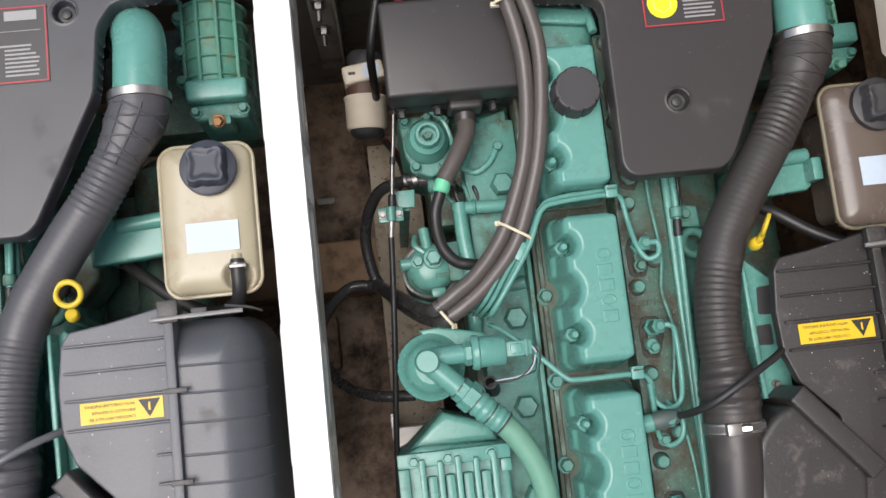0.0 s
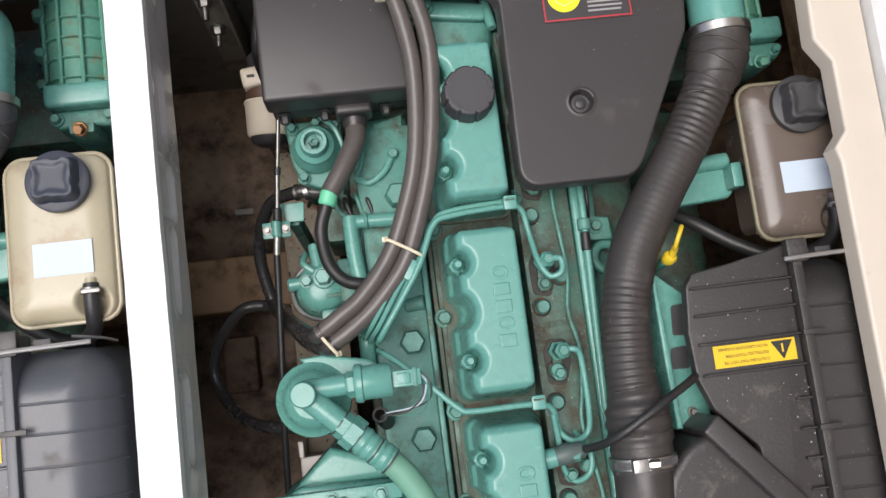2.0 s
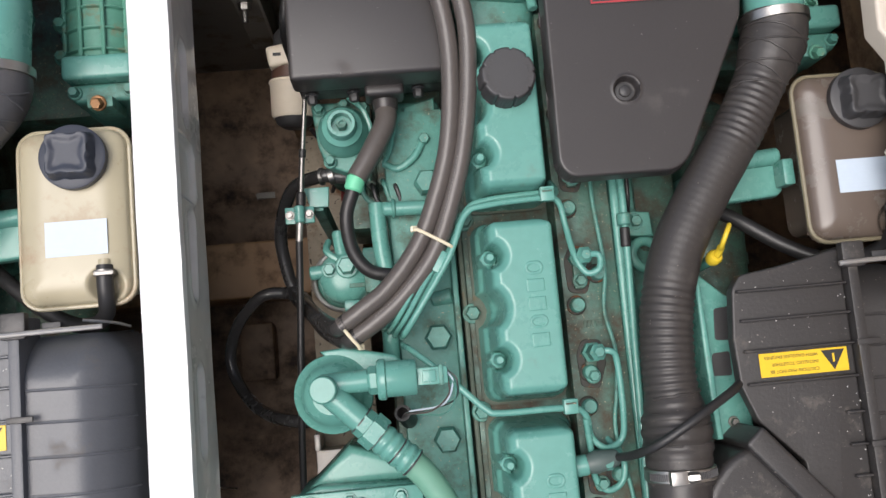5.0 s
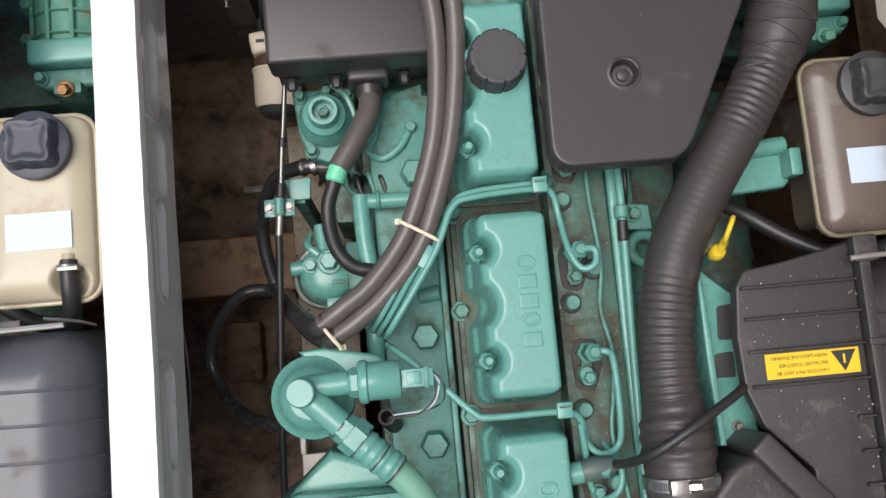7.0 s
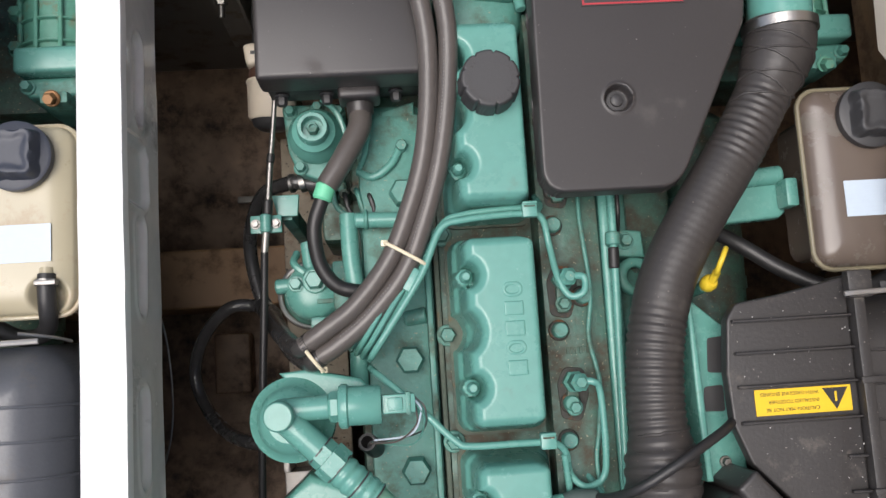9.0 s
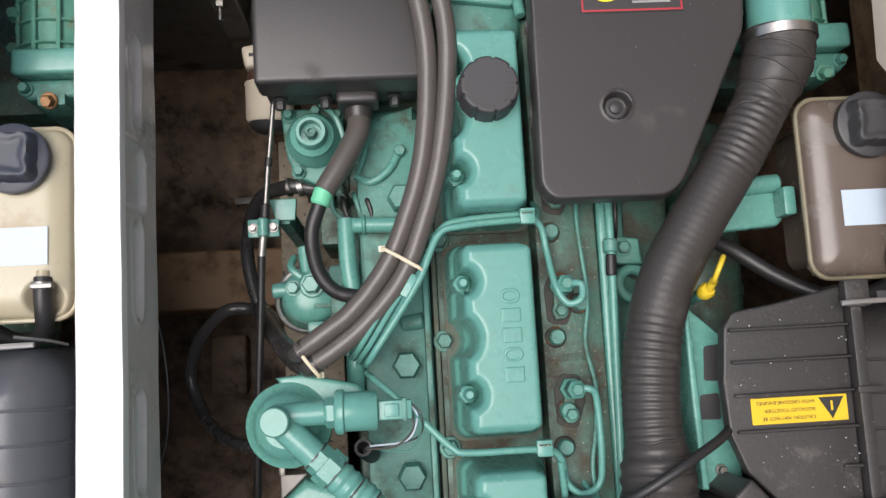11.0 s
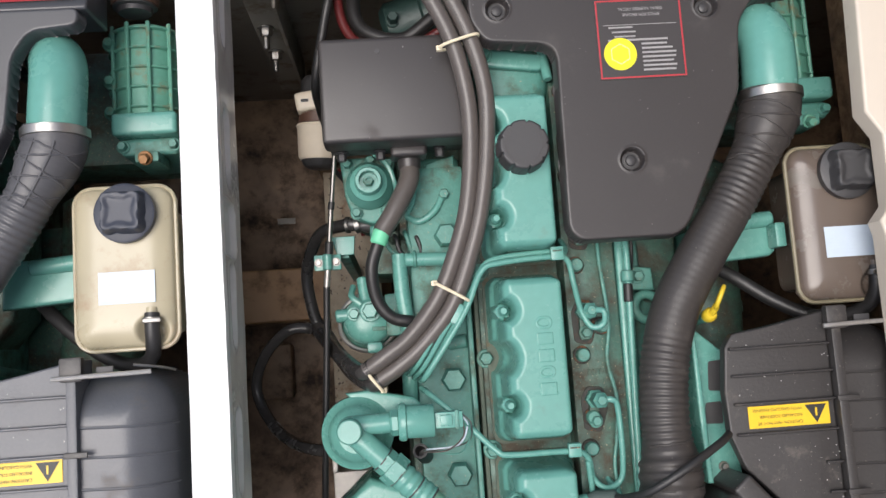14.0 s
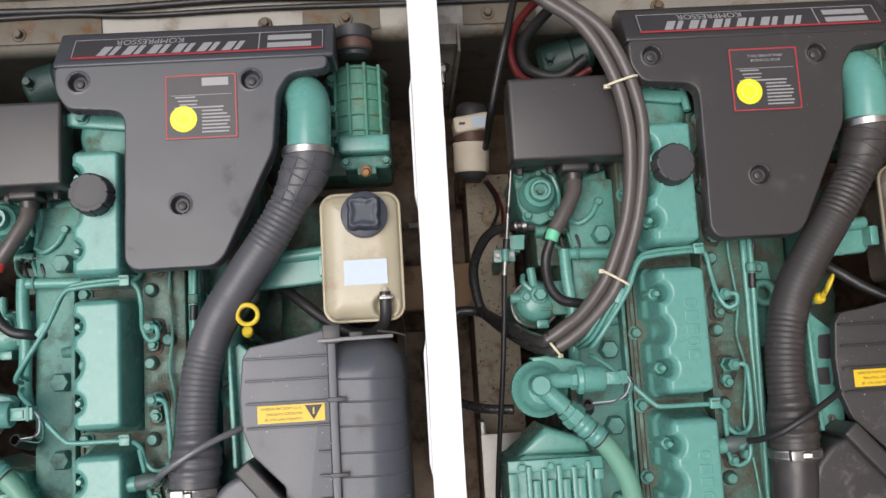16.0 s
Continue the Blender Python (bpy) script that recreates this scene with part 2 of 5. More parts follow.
def prism(poly, z0, z1, bevel=0.0, segs=3, bm=None, corner=0.0):
    """Upright prism over a plan outline, its top rim rounded."""
    out = bm or bmesh.new()
    b = bmesh.new()
    n = len(poly)
    bottom = [b.verts.new((x, y, z0)) for x, y in poly]
    top = [b.verts.new((x, y, z1)) for x, y in poly]
    b.faces.new(bottom[::-1])
    cap = b.faces.new(top)
    for i in range(n):
        b.faces.new((bottom[i], bottom[(i + 1) % n], top[(i + 1) % n], top[i]))
    if corner:
        b.edges.ensure_lookup_table()
        up = [e for e in b.edges if abs(e.verts[0].co.z - e.verts[1].co.z) > 1e-6]
        soften(b, up, corner, 4)
    b.normal_update()
    if bevel:
        rim = [e for e in b.edges if e.verts[0].co.z > z1 - 1e-6 and e.verts[1].co.z > z1 - 1e-6]
        soften(b, rim, bevel, segs)
    return merge(out, b)


def axis_matrix(a, b):
    a, b = Vector(a), Vector(b)
    d = b - a
    q = d.to_track_quat("Z", "Y")
    return Matrix.Translation(a) @ q.to_matrix().to_4x4(), d.length


def lathe(a, b, profile, segs=24, bm=None):
    """Rings round the line a to b; profile rows: share of the way, radius."""
    out = bm or bmesh.new()
    m, length = axis_matrix(a, b)
    t = bmesh.new()
    rings = []
    for s, r in profile:
        rings.append([t.verts.new((r * math.cos(2 * math.pi * k / segs), r * math.sin(2 * math.pi * k / segs), s * length)) for k in range(segs)])
    for p, q in zip(rings, rings[1:]):
        for k in range(segs):
            t.faces.new((p[k], p[(k + 1) % segs], q[(k + 1) % segs], q[k]))
    t.faces.new(rings[0][::-1])
    t.faces.new(rings[-1])
    return merge(out, t, m)


def rod(a, b, r, segs=16, edge=None, bm=None):
    m, length = axis_matrix(a, b)
    e = min(r * 0.2, length * 0.3) if edge is None else edge
    k = e / length
    return lathe(a, b, [(0, r - e), (k, r), (1 - k, r), (1, r - e)] if e > 0 else [(0, r), (1, r)], segs, bm)


def hexbolt(at, r, h, washer=True, up=(0, 0, 1), bm=None):
    at, up = Vector(at), Vector(up).normalized()
    out = bm or bmesh.new()
    base = at
    if washer:
        rod(at, at + up * h * 0.25, r * 1.35, 16, bm=out)
        base = at + up * h * 0.25
    return lathe(base, at + up * h, [(0, r), (0.75, r), (1.0, r * 0.82)], 6, out)


def spline(points, steps=8):
    """Smooth curve through the points (Catmull-Rom)."""
    p = [Vector(q) for q in points]
    p = [2 * p[0] - p[1]] + p + [2 * p[-1] - p[-2]]
    out = []
    for i in range(1, len(p) - 2):
        for k in range(steps):
            t = k / steps
            out.append(0.5 * (2 * p[i] + (p[i + 1] - p[i - 1]) * t + (2 * p[i - 1] - 5 * p[i] + 4 * p[i + 1] - p[i + 2]) * t * t
                              + (3 * p[i] - p[i - 1] - 3 * p[i + 1] + p[i + 2]) * t ** 3))
    out.append(p[-2])
    return out


def sweep(path, radius, segs=14, bm=None, flat=1.0):
    """A tube along a path; radius is a number or a function of the metres run."""
    out = bm or bmesh.new()
    path = [Vector(p) for p in path]
    run, rings = 0.0, []
    d0 = (path[1] - path[0]).normalized()
    side = d0.orthogonal().normalized()
    for i, p in enumerate(path):
        if i:
            run += (p - path[i - 1]).length
        d = (path[min(i + 1, len(path) - 1)] - path[max(i - 1, 0)]).normalized()
        side = (side - d * side.dot(d)).normalized()
        other = d.cross(side)
        r = radius(run) if callable(radius) else radius
        rings.append([out.verts.new(p + (side * math.cos(2 * math.pi * k / segs) + other * math.sin(2 * math.pi * k / segs)) * r) for k in range(segs)])
    for a, b in zip(rings, rings[1:]):
        for k in range(segs):
            out.faces.new((a[k], a[(k + 1) % segs], b[(k + 1) % segs], b[k]))
    out.faces.new(rings[0][::-1])
    out.faces.new(rings[-1])
    return out


def tube(points, r, segs=12, steps=8, bm=None):
    return sweep(spline(points, steps), r, segs, bm)


def resample(path, step):
    out, carry = [path[0].copy()], 0.0
    for a, b in zip(path, path[1:]):
        d = (b - a).length
        s = step - carry
        while s <= d:
            out.append(a.lerp(b, s / d))
            s += step
        carry = d - (s - step)
    return out


def smoothstep(a, b, v):
    t = np.clip((v - a) / (b - a), 0, 1)
    return t * t * (3 - 2 * t)


def relief(x0, x1, y0, y1, step, height, floor_z, bm=None):
    """A cast lid as a height over a plan; height(X, Y) in metres, kept where it stands over floor_z."""
    out = bm or bmesh.new()
    nx, ny = int(round((x1 - x0) / step)) + 1, int(round((y1 - y0) / step)) + 1
    xs, ys = np.linspace(x0, x1, nx), np.linspace(y0, y1, ny)
    X, Y = np.meshgrid(xs, ys, indexing="ij")
    Z = height(X, Y)
    keep = Z > floor_z + 1e-5
    vs = {}
    near = np.zeros_like(keep)
    near[:-1, :-1] = keep[:-1, :-1] | keep[1:, :-1] | keep[:-1, 1:] | keep[1:, 1:]
    for i, j in zip(*np.nonzero(near[:-1, :-1])):
        quad = []
        for a, b in ((i, j), (i + 1, j), (i + 1, j + 1), (i, j + 1)):
            if (a, b) not in vs:
                vs[a, b] = out.verts.new((X[a, b], Y[a, b], max(float(Z[a, b]), floor_z)))
            quad.append(vs[a, b])
        out.faces.new(quad)
    return out


def rounded_box(X, Y, x0, x1, y0, y1, r):
    """Signed distance to a rounded rectangle, negative inside."""
    qx = np.abs(X - (x0 + x1) / 2) - (x1 - x0) / 2 + r
    qy = np.abs(Y - (y0 + y1) / 2) - (y1 - y0) / 2 + r
    return np.hypot(np.maximum(qx, 0), np.maximum(qy, 0)) + np.minimum(np.maximum(qx, qy), 0) - r


def ring_path(centre, r, normal=(0, 0, 1), n=24, start=0.0, turn=2 * math.pi):
    c, nv = Vector(centre), Vector(normal).normalized()
    a = nv.orthogonal().normalized()
    b = nv.cross(a)
    return [c + (a * math.cos(start + turn * k / n) + b * math.sin(start + turn * k / n)) * r for k in range(n + 1)]


def band(centre, axis, r, width, thick=0.0012, bm=None, segs=32):
    """A flat strap round a hose."""
    c, d = Vector(centre), Vector(axis).normalized()
    a, b = c - d * width / 2, c + d * width / 2
    return lathe(a, b, [(0, r), (0.06, r + thick), (0.94, r + thick), (1, r)], segs, bm)


def outline_distance(X, Y, poly):
    """Signed distance to a closed plan outline, negative inside."""
    d = np.full(X.shape, 1e9)
    inside = np.zeros(X.shape, bool)
    for (ax, ay), (bx, by) in zip(poly, poly[1:] + poly[:1]):
        ex, ey = bx - ax, by - ay
        t = np.clip(((X - ax) * ex + (Y - ay) * ey) / (ex * ex + ey * ey), 0, 1)
        d = np.minimum(d, np.hypot(X - ax - t * ex, Y - ay - t * ey))
        cross = (ay > Y) != (by > Y)
        inside ^= cross & (X < ax + (Y - ay) / (ey if abs(ey) > 1e-12 else 1e-12) * ex)
    return np.where(inside, -d, d)


def rounded_outline(poly, r, n=6):
    """A plan outline with its corners rounded off."""
    pts = [Vector(p) for p in poly]
    out = []
    for a, c, e in zip(pts[-1:] + pts[:-1], pts, pts[1:] + pts[:1]):
        p = c + (a - c).normalized() * min(r, (a - c).length * 0.48)
        q = c + (e - c).normalized() * min(r, (e - c).length * 0.48)
        for k in range(n + 1):
            u = k / n
            w = p * (1 - u) ** 2 + c * 2 * u * (1 - u) + q * u * u
            out.append((w.x, w.y))
    return out


def rounded_path(x0, x1, y0, y1, r, z, n=7):
    out = []
    for cx, cy, s in ((x1 - r, y1 - r, 0), (x0 + r, y1 - r, 1), (x0 + r, y0 + r, 2), (x1 - r, y0 + r, 3)):
        for k in range(n):
            a = (s + k / (n - 1)) * math.pi / 2
            out.append((cx + r * math.cos(a), cy + r * math.sin(a), z))
    return out + [out[0]]


# ---- the bay ----
FLOOR = -0.10
single("floor", box((-1.6, -1.3, FLOOR - 0.04), (1.1, 0.64, FLOOR)), BILGE, "dark brown oil-stained bilge floor under the engines", "floor", "structure")
for name, lo, hi in (("wall_west", (-1.66, -1.3, FLOOR), (-1.6, 0.70, 0.74)), ("wall_east", (1.101, -1.3, FLOOR), (1.16, 0.70, 0.743)),
                     ("wall_south", (-1.6, -1.36, FLOOR), (1.1, -1.3, 0.74))):
    single(name, box(lo, hi), BILGE, "dark brown stained side of the engine bay", "wall", "structure")


def bulkhead():
    """Grey sheet bulkhead with a rolled flange along its top."""
    b = bmesh.new()
    prof = [(0.640, FLOOR), (0.622, 0.20), (0.604, 0.50), (0.593, 0.545), (0.586, 0.572), (0.587, 0.588), (0.594, 0.598), (0.605, 0.602), (0.668, 0.604), (0.672, 0.70), (0.78, 0.70), (0.78, FLOOR)]
    rows = [[b.verts.new((x, y, z)) for y, z in prof] for x in (-1.6, 1.1)]
    for k in range(len(prof)):
        j = (k + 1) % len(prof)
        b.faces.new((rows[0][k], rows[0][j], rows[1][j], rows[1][k]))
    b.faces.new(rows[0])
    b.faces.new(rows[1][::-1])
    return b


# unseen wall, added to give warm bounce and reflections from the right
single("wall_cabin", box((1.101, -1.3, 0.745), (1.16, 1.4, 3.0)), BOUNCETAN, "added plain tan wall out of view that throws warm light on the engine bay", "wall", "structure")
single("wall_north", bulkhead(), BULKHEAD, "worn grey sheet-metal bulkhead with rust stains along its flange", "bulkhead", "structure")
single("trim", box((-1.6, 0.680, 0.703), (1.1, 1.4, 0.735), 0.006), CREAM, "cream-coloured ledge above the bulkhead", "ledge", "structure")
for x0, x1 in ((-1.6, -1.02), (0.70, 1.1)):
    single("deck", box((x0, -0.748, 0.745), (x1, 0.578, 0.775), 0.004), DECK, "pale grey deck beside the open hatch", "deck", "structure")
single("deck", box((-1.6, -1.3, 0.745), (1.1, -0.75, 0.775), 0.004), DECK, "pale grey deck aft of the open hatch", "deck", "structure")


def floor_timber(x0, x1, y0, y1, top, mat, label):
    t = thing("floor_timber", ((x0 + x1) / 2, (y0 + y1) / 2, FLOOR), label, "timber", "bilge timbers")
    part("beam", box((x0, y0 + 0.004, FLOOR), (x1, y1 - 0.004, top - 0.024), 0.006), mat, t)
    part("top_board", box((x0, y0, top - 0.0235), (x1, y1, top), 0.005, 3), mat, t, "worn top board")
    return t


floor_timber(-0.250, -0.185, 0.02, 0.128, -0.05, BILGE, "short brown timber block on the bilge floor")
floor_timber(-0.62, 0.02, 0.165, 0.262, 0.10, TIMBER, "wet brown timber cross member in the bilge")

# ---- centre beam between the hatches ----
def centre_beam():
    t = thing("hatch_beam", (-0.172, 0.0, 0.64), "white-topped grey beam between the two open hatches", "beam")
    rng = random.Random(8)
    ys = [-0.75 + 1.55 * k / 62 for k in range(63)]
    wob = [0.0004 * math.sin(19 * y) + rng.uniform(-0.0003, 0.0003) for y in ys]
    out = [(-0.1925 + w, y) for w, y in zip(wob, ys)] + [(-0.150 + w, y) for w, y in zip(wob[::-1], ys[::-1])]
    b = prism(out, 0.778, 0.7935, 0.002, 2)
    for v in b.verts:
        if v.co.z > 0.785:
            v.co.z += 0.23 * (v.co.x + 0.150)
    part("top_strip", b, WHITE, t, "glossy white top")
    part("channel", box((-0.190, -0.75, 0.672), (-0.1595, 0.80, 0.7778), 0.003), GUTTER, t, "glossy grey side")

    # pressed pockets along the side, with one scoop-shaped lip between two of them
    def side(Y, Z):
        h = np.full(Y.shape, 0.0075)
        for a in (-0.70, -0.535, -0.37, -0.205, -0.041, 0.114, 0.290, 0.455, 0.62):
            d = rounded_box(Y, Z, a, a + 0.091, 0.722, 0.753, 0.014)
            h = h - 0.0050 * smoothstep(0.001, -0.005, d) + 0.0010 * smoothstep(0.005, 0.001, np.abs(d - 0.002))
        d = rounded_box(Y, Z, 0.211, 0.276, 0.714, 0.795, 0.018)
        h = h - 0.0035 * smoothstep(-0.002, -0.008, d) + 0.0030 * smoothstep(0.0035, 0.0, np.abs(d))
        return h + 0.0005 * np.sin(37 * Y + 9 * Z) * np.sin(90 * Z)

    b = relief(-0.75, 0.80, 0.6725, 0.7775, 0.0025, side, 0.0)
    for v in b.verts:
        v.co = Vector((-0.1592 + v.co.z, v.co.x, v.co.y))
    part("side_pressing", b, GUTTER, t, "glossy pressed side with pockets", smooth=75)
    for k in range(3):
        part("side_lug", prism([(-0.1960, -0.45 + 0.37 * k), (-0.192, -0.47 + 0.37 * k), (-0.192, -0.28 + 0.37 * k), (-0.1960, -0.30 + 0.37 * k)], 0.74, 0.765, 0.003), WHITE, t)
    return t


centre_beam()


def coaming():
    t = thing("hatch_coaming", (0.60, 0.0, 0.70), "cream hatch coaming with a cut-out notch along its edge", "coaming")
    out = [(0.562, -0.75), (0.562, 0.188), (0.558, 0.204), (0.573, 0.222), (0.573, 0.300), (0.556, 0.326), (0.566, 0.580), (0.618, 0.580), (0.618, -0.75)]
    part("edge_strip", prism(out, 0.760, 0.787, 0.004), CREAM, t)
    part("inner_face", box((0.628, -0.75, 0.60), (0.645, 0.58, 0.764), 0.004), BILGE, t, "dark underside of the coaming")
    part("raised_strip", box((0.619, -0.75, 0.760), (0.70, 0.58, 0.802), 0.006), GUTTER, t, "grey metal channel")
    part("outer_strip", box((0.650, -0.75, 0.803), (0.70, 0.58, 0.815), 0.004), WHITE, t, "white outer strip")
    return t


coaming()

# ---- engine ----
GROUP = "twin marine engines"
made = []          # things of the engine that the second engine repeats


def keep(t):
    made.append(t)
    return t


engine = keep(thing("marine_engine", (0.18, 0.05, FLOOR), "green-painted six-cylinder marine diesel engine with oily castings", "engine", GROUP))
part("block", box((0.035, -0.62, 0.10), (0.29, 0.50, 0.56), 0.012), GREEN_DIRTY, engine)
part("sump", prism([(0.07, -0.55), (0.26, -0.55), (0.26, 0.42), (0.07, 0.42)], FLOOR, 0.10, 0.02), GREEN_DIRTY, engine)
part("cylinder_head", box((0.127, -0.50, 0.55), (0.292, 0.415, 0.622), 0.005), GREEN_DIRTY, engine, "oily stained green cylinder head")
part("manifold_plate", box((0.046, -0.50, 0.54), (0.1215, 0.33, 0.604), 0.006), GREEN_CAST, engine)
part("edge_strip", box((0.1115, -0.50, 0.605), (0.1175, 0.20, 0.632), 0.002), GREEN_CAST, engine)
part("sealing_strip", box((0.1217, -0.50, 0.55), (0.127, 0.41, 0.6245), 0.002), SEAL, engine, "rust-brown sealing joint")
part("injector_deck", box((0.2290, -0.50, 0.60), (0.2915, 0.415, 0.6660), 0.003), GREEN_DIRTY, engine, "oily stained injector deck")
part("exhaust_side", box((0.293, -0.50, 0.42), (0.36, 0.44, 0.60), 0.02, 3), GREEN_CAST, engine)
part("shoulder", prism([(0.33, 0.135), (0.36, 0.135), (0.39, 0.17), (0.395, 0.40), (0.33, 0.40)], 0.52, 0.600, 0.008), GREEN_DIRTY, engine)
for x, y in ((0.091, 0.059), (0.091, -0.056), (0.094, 0.239), (0.091, -0.17)):
    part("manifold_bolt", hexbolt((x, y, 0.6045), 0.0155, 0.021, False), GREEN_CAST, engine)


def cover_height(X, Y):
    base = rounded_box(X, Y, 0.136, 0.2275, -0.0195, 0.1815, 0.016)
    for cy in (0.083, -0.032, 0.198):
        base = np.maximum(base, 0.021 - np.hypot(X - 0.126, Y - cy))
    d = -base
    z = 0.628 + 0.030 * smoothstep(0.0, 0.0045, d)
    inner = rounded_box(X, Y, 0.1425, 0.2230, -0.0140, 0.1765, 0.014)
    for cx, cy, r in ((0.1470, 0.136, 0.0085), (0.1470, 0.028, 0.0085), (0.135, 0.082, 0.0190)):
        inner = np.maximum(inner, r - np.hypot(X - cx, Y - cy))
    e = -inner
    soft = 0.0062 + 0.0040 * smoothstep(0.200, 0.215, X)
    t = np.clip((e + 0.001) / (soft + 0.001), 0, 1)
    z = z + 0.058 * t * t * (3 - 2 * t) + 0.006 * smoothstep(0.004, 0.013, e)
    # shallow seats round the bolts
    for cx, cy in ((0.1485, 0.136), (0.1485, 0.028)):
        ring = np.hypot(X - cx, Y - cy)
        z = np.where((d > 0) & (ring < 0.0105), np.maximum(z, 0.655 + 0.030 * smoothstep(0.0105, 0.0085, ring)), z)
    return np.where(d > 0, z, 0.0)


def embossed(X, Y, j):
    """Raised marks as plain rounded bars."""
    d = rounded_box(X, Y, -0.0098, 0.0098, -0.0076 + 0.001 * (j % 2), 0.0076, 0.0070 if j in (0, 3) else 0.0015)
    if j in (0, 3):
        d = np.maximum(d, 0.0035 - np.hypot(X * 0.6, Y))
    z = 0.7216 + 0.0013 * smoothstep(0.0, -0.0010, d)
    return np.where(d < 0, z, 0.0)


for k, dy in enumerate((0.216, 0.0, -0.216, -0.432)[:3]):
    b = relief(0.130, 0.240, -0.026, 0.192, 0.0017, cover_height, 0.622)
    bmesh.ops.translate(b, verts=b.verts, vec=(0, dy, 0))
    vc = part("valve_cover", b, GREEN, engine, smooth=60)
    part("gasket", prism([(0.1335, -0.0220 + dy), (0.2300, -0.0220 + dy), (0.2300, 0.1840 + dy), (0.1335, 0.1840 + dy)], 0.6223, 0.6275, corner=0.016), SEAL, engine, "grimy cover gasket")
    for x, y in ((0.1485, 0.136), (0.1485, 0.028)):
        part("cover_bolt", lathe((x, y + dy, 0.683), (x, y + dy, 0.704), [(0, 0.0078), (0.2, 0.0078), (0.25, 0.0058), (0.8, 0.0058), (1, 0.0035)], 14), GREEN, vc)
    if k:
        for j in range(5):
            yy = 0.1195 - j * 0.0186 + dy
            b = relief(0.1800, 0.2010, yy - 0.0090, yy + 0.0090, 0.0007, lambda X, Y: embossed(X - 0.1905, Y - yy, j), 0.7215)
            part("embossed_mark", b, GREEN, vc, smooth=70)
    for y in (0.082, 0.188):
        part("head_bolt", hexbolt((0.1315, y + dy, 0.6225), 0.0085, 0.014), GREEN_CAST, engine)
    for x, y in ((0.242, 0.079), (0.248, 0.006), (0.268, 0.112), (0.243, 0.186)):
        part("stud_washer", rod((x, y + dy, 0.6655), (x, y + dy, 0.6690), 0.0108, 18), SEAT, engine, "sooty washer")
        part("stud", lathe((x, y + dy, 0.6690), (x, y + dy, 0.680), [(0, 0.0082), (0.85, 0.0080), (1, 0.0066)], 16), GREEN_CAST, engine)
    # injector with its pipe elbow
    for x, y in ((0.249, 0.130), (0.252, 0.027)):
        part("injector_seat", prism([(x - 0.014, y + dy - 0.036), (x + 0.006, y + dy - 0.040), (x + 0.016, y + dy - 0.012), (x + 0.012, y + dy + 0.013), (x - 0.008, y + dy + 0.015), (x - 0.016, y + dy)], 0.6655, 0.6676, 0.0008, corner=0.006), SEAT, engine, "dark rust-rimmed injector seat")
        part("injector", lathe((x, y + dy, 0.666), (x, y + dy, 0.711), [(0, 0.0115), (0.25, 0.0115), (0.3, 0.0085), (0.5, 0.0085), (0.55, 0.0095), (0.86, 0.0095), (0.9, 0.0072), (1, 0.0052)], 6), GREEN_CAST, engine)
        part("injector_clamp", box((x - 0.008, y + dy - 0.034, 0.6676), (x + 0.004, y + dy - 0.006, 0.6755), 0.003), GREEN_DIRTY, engine)
        part("clamp_nut", hexbolt((x - 0.002, y + dy - 0.025, 0.6755), 0.0062, 0.010), GREEN_CAST, engine)

# oil filler cap on the first cover
def knob_height(X, Y):
    a, r = np.arctan2(Y - 0.320, X - 0.181), np.hypot(X - 0.181, Y - 0.320)
    slot = np.maximum(0.0, np.cos(9 * a)) ** 12
    edge = 0.0300 - 0.0022 * slot
    return np.where(r < edge, 0.722 + 0.0225 * smoothstep(0.0, 0.0012, edge - r) + 0.0035 * smoothstep(0.0005, 0.0035, edge - r), 0.0)


cap = part("oil_cap", relief(0.149, 0.213, 0.288, 0.352, 0.0009, knob_height, 0.7215), CAPBLACK, engine, "black plastic oil filler cap", smooth=60)
part("cap_neck", rod((0.181, 0.320, 0.700), (0.181, 0.320, 0.7225), 0.026, 24), GREEN, engine)
b = bmesh.new()
for k in range(26):
    a = math.pi * (0.75 + 1.5 * k / 26)
    q = box((-0.0008, -0.0016, 0.7481), (0.0008, 0.0016, 0.7486))
    bmesh.ops.transform(q, matrix=Matrix.Translation((0.181 + 0.0215 * math.cos(a), 0.320 + 0.0215 * math.sin(a), 0)) @ Matrix.Rotation(a + math.pi / 2, 4, "Z"), verts=q.verts)
    merge(b, q)
tagged(part("cap_marks", b, material("worn_cap_print", (0.042, 0.04, 0.04), 0.5, bump=0), cap), kind="stuff")

part("heat_exchanger", lathe((0.458, 0.02, 0.480), (0.462, 0.345, 0.480), [(0, 0.03), (0.05, 0.052), (0.5, 0.055), (0.95, 0.052), (1, 0.03)], 32), GREEN_DIRTY, engine)
part("exchanger_strap", lathe((0.459, 0.12, 0.480), (0.459, 0.135, 0.480), [(0, 0.056), (1, 0.056)], 32), GREEN_DIRTY, engine)
part("exchanger_foot", box((0.355, 0.08, 0.43), (0.45, 0.30, 0.49), 0.01), GREEN_DIRTY, engine)

# thermostat lump and bracket behind the first cover
part("rear_housing", lathe((0.185, 0.425, 0.56), (0.185, 0.425, 0.672), [(0, 0.05), (0.8, 0.05), (0.95, 0.042), (1, 0.03)], 24), GREEN_CAST, engine)

# injection pipes: rise from the pump, run over the covers and hook into the injectors
PIPE = 0.0035
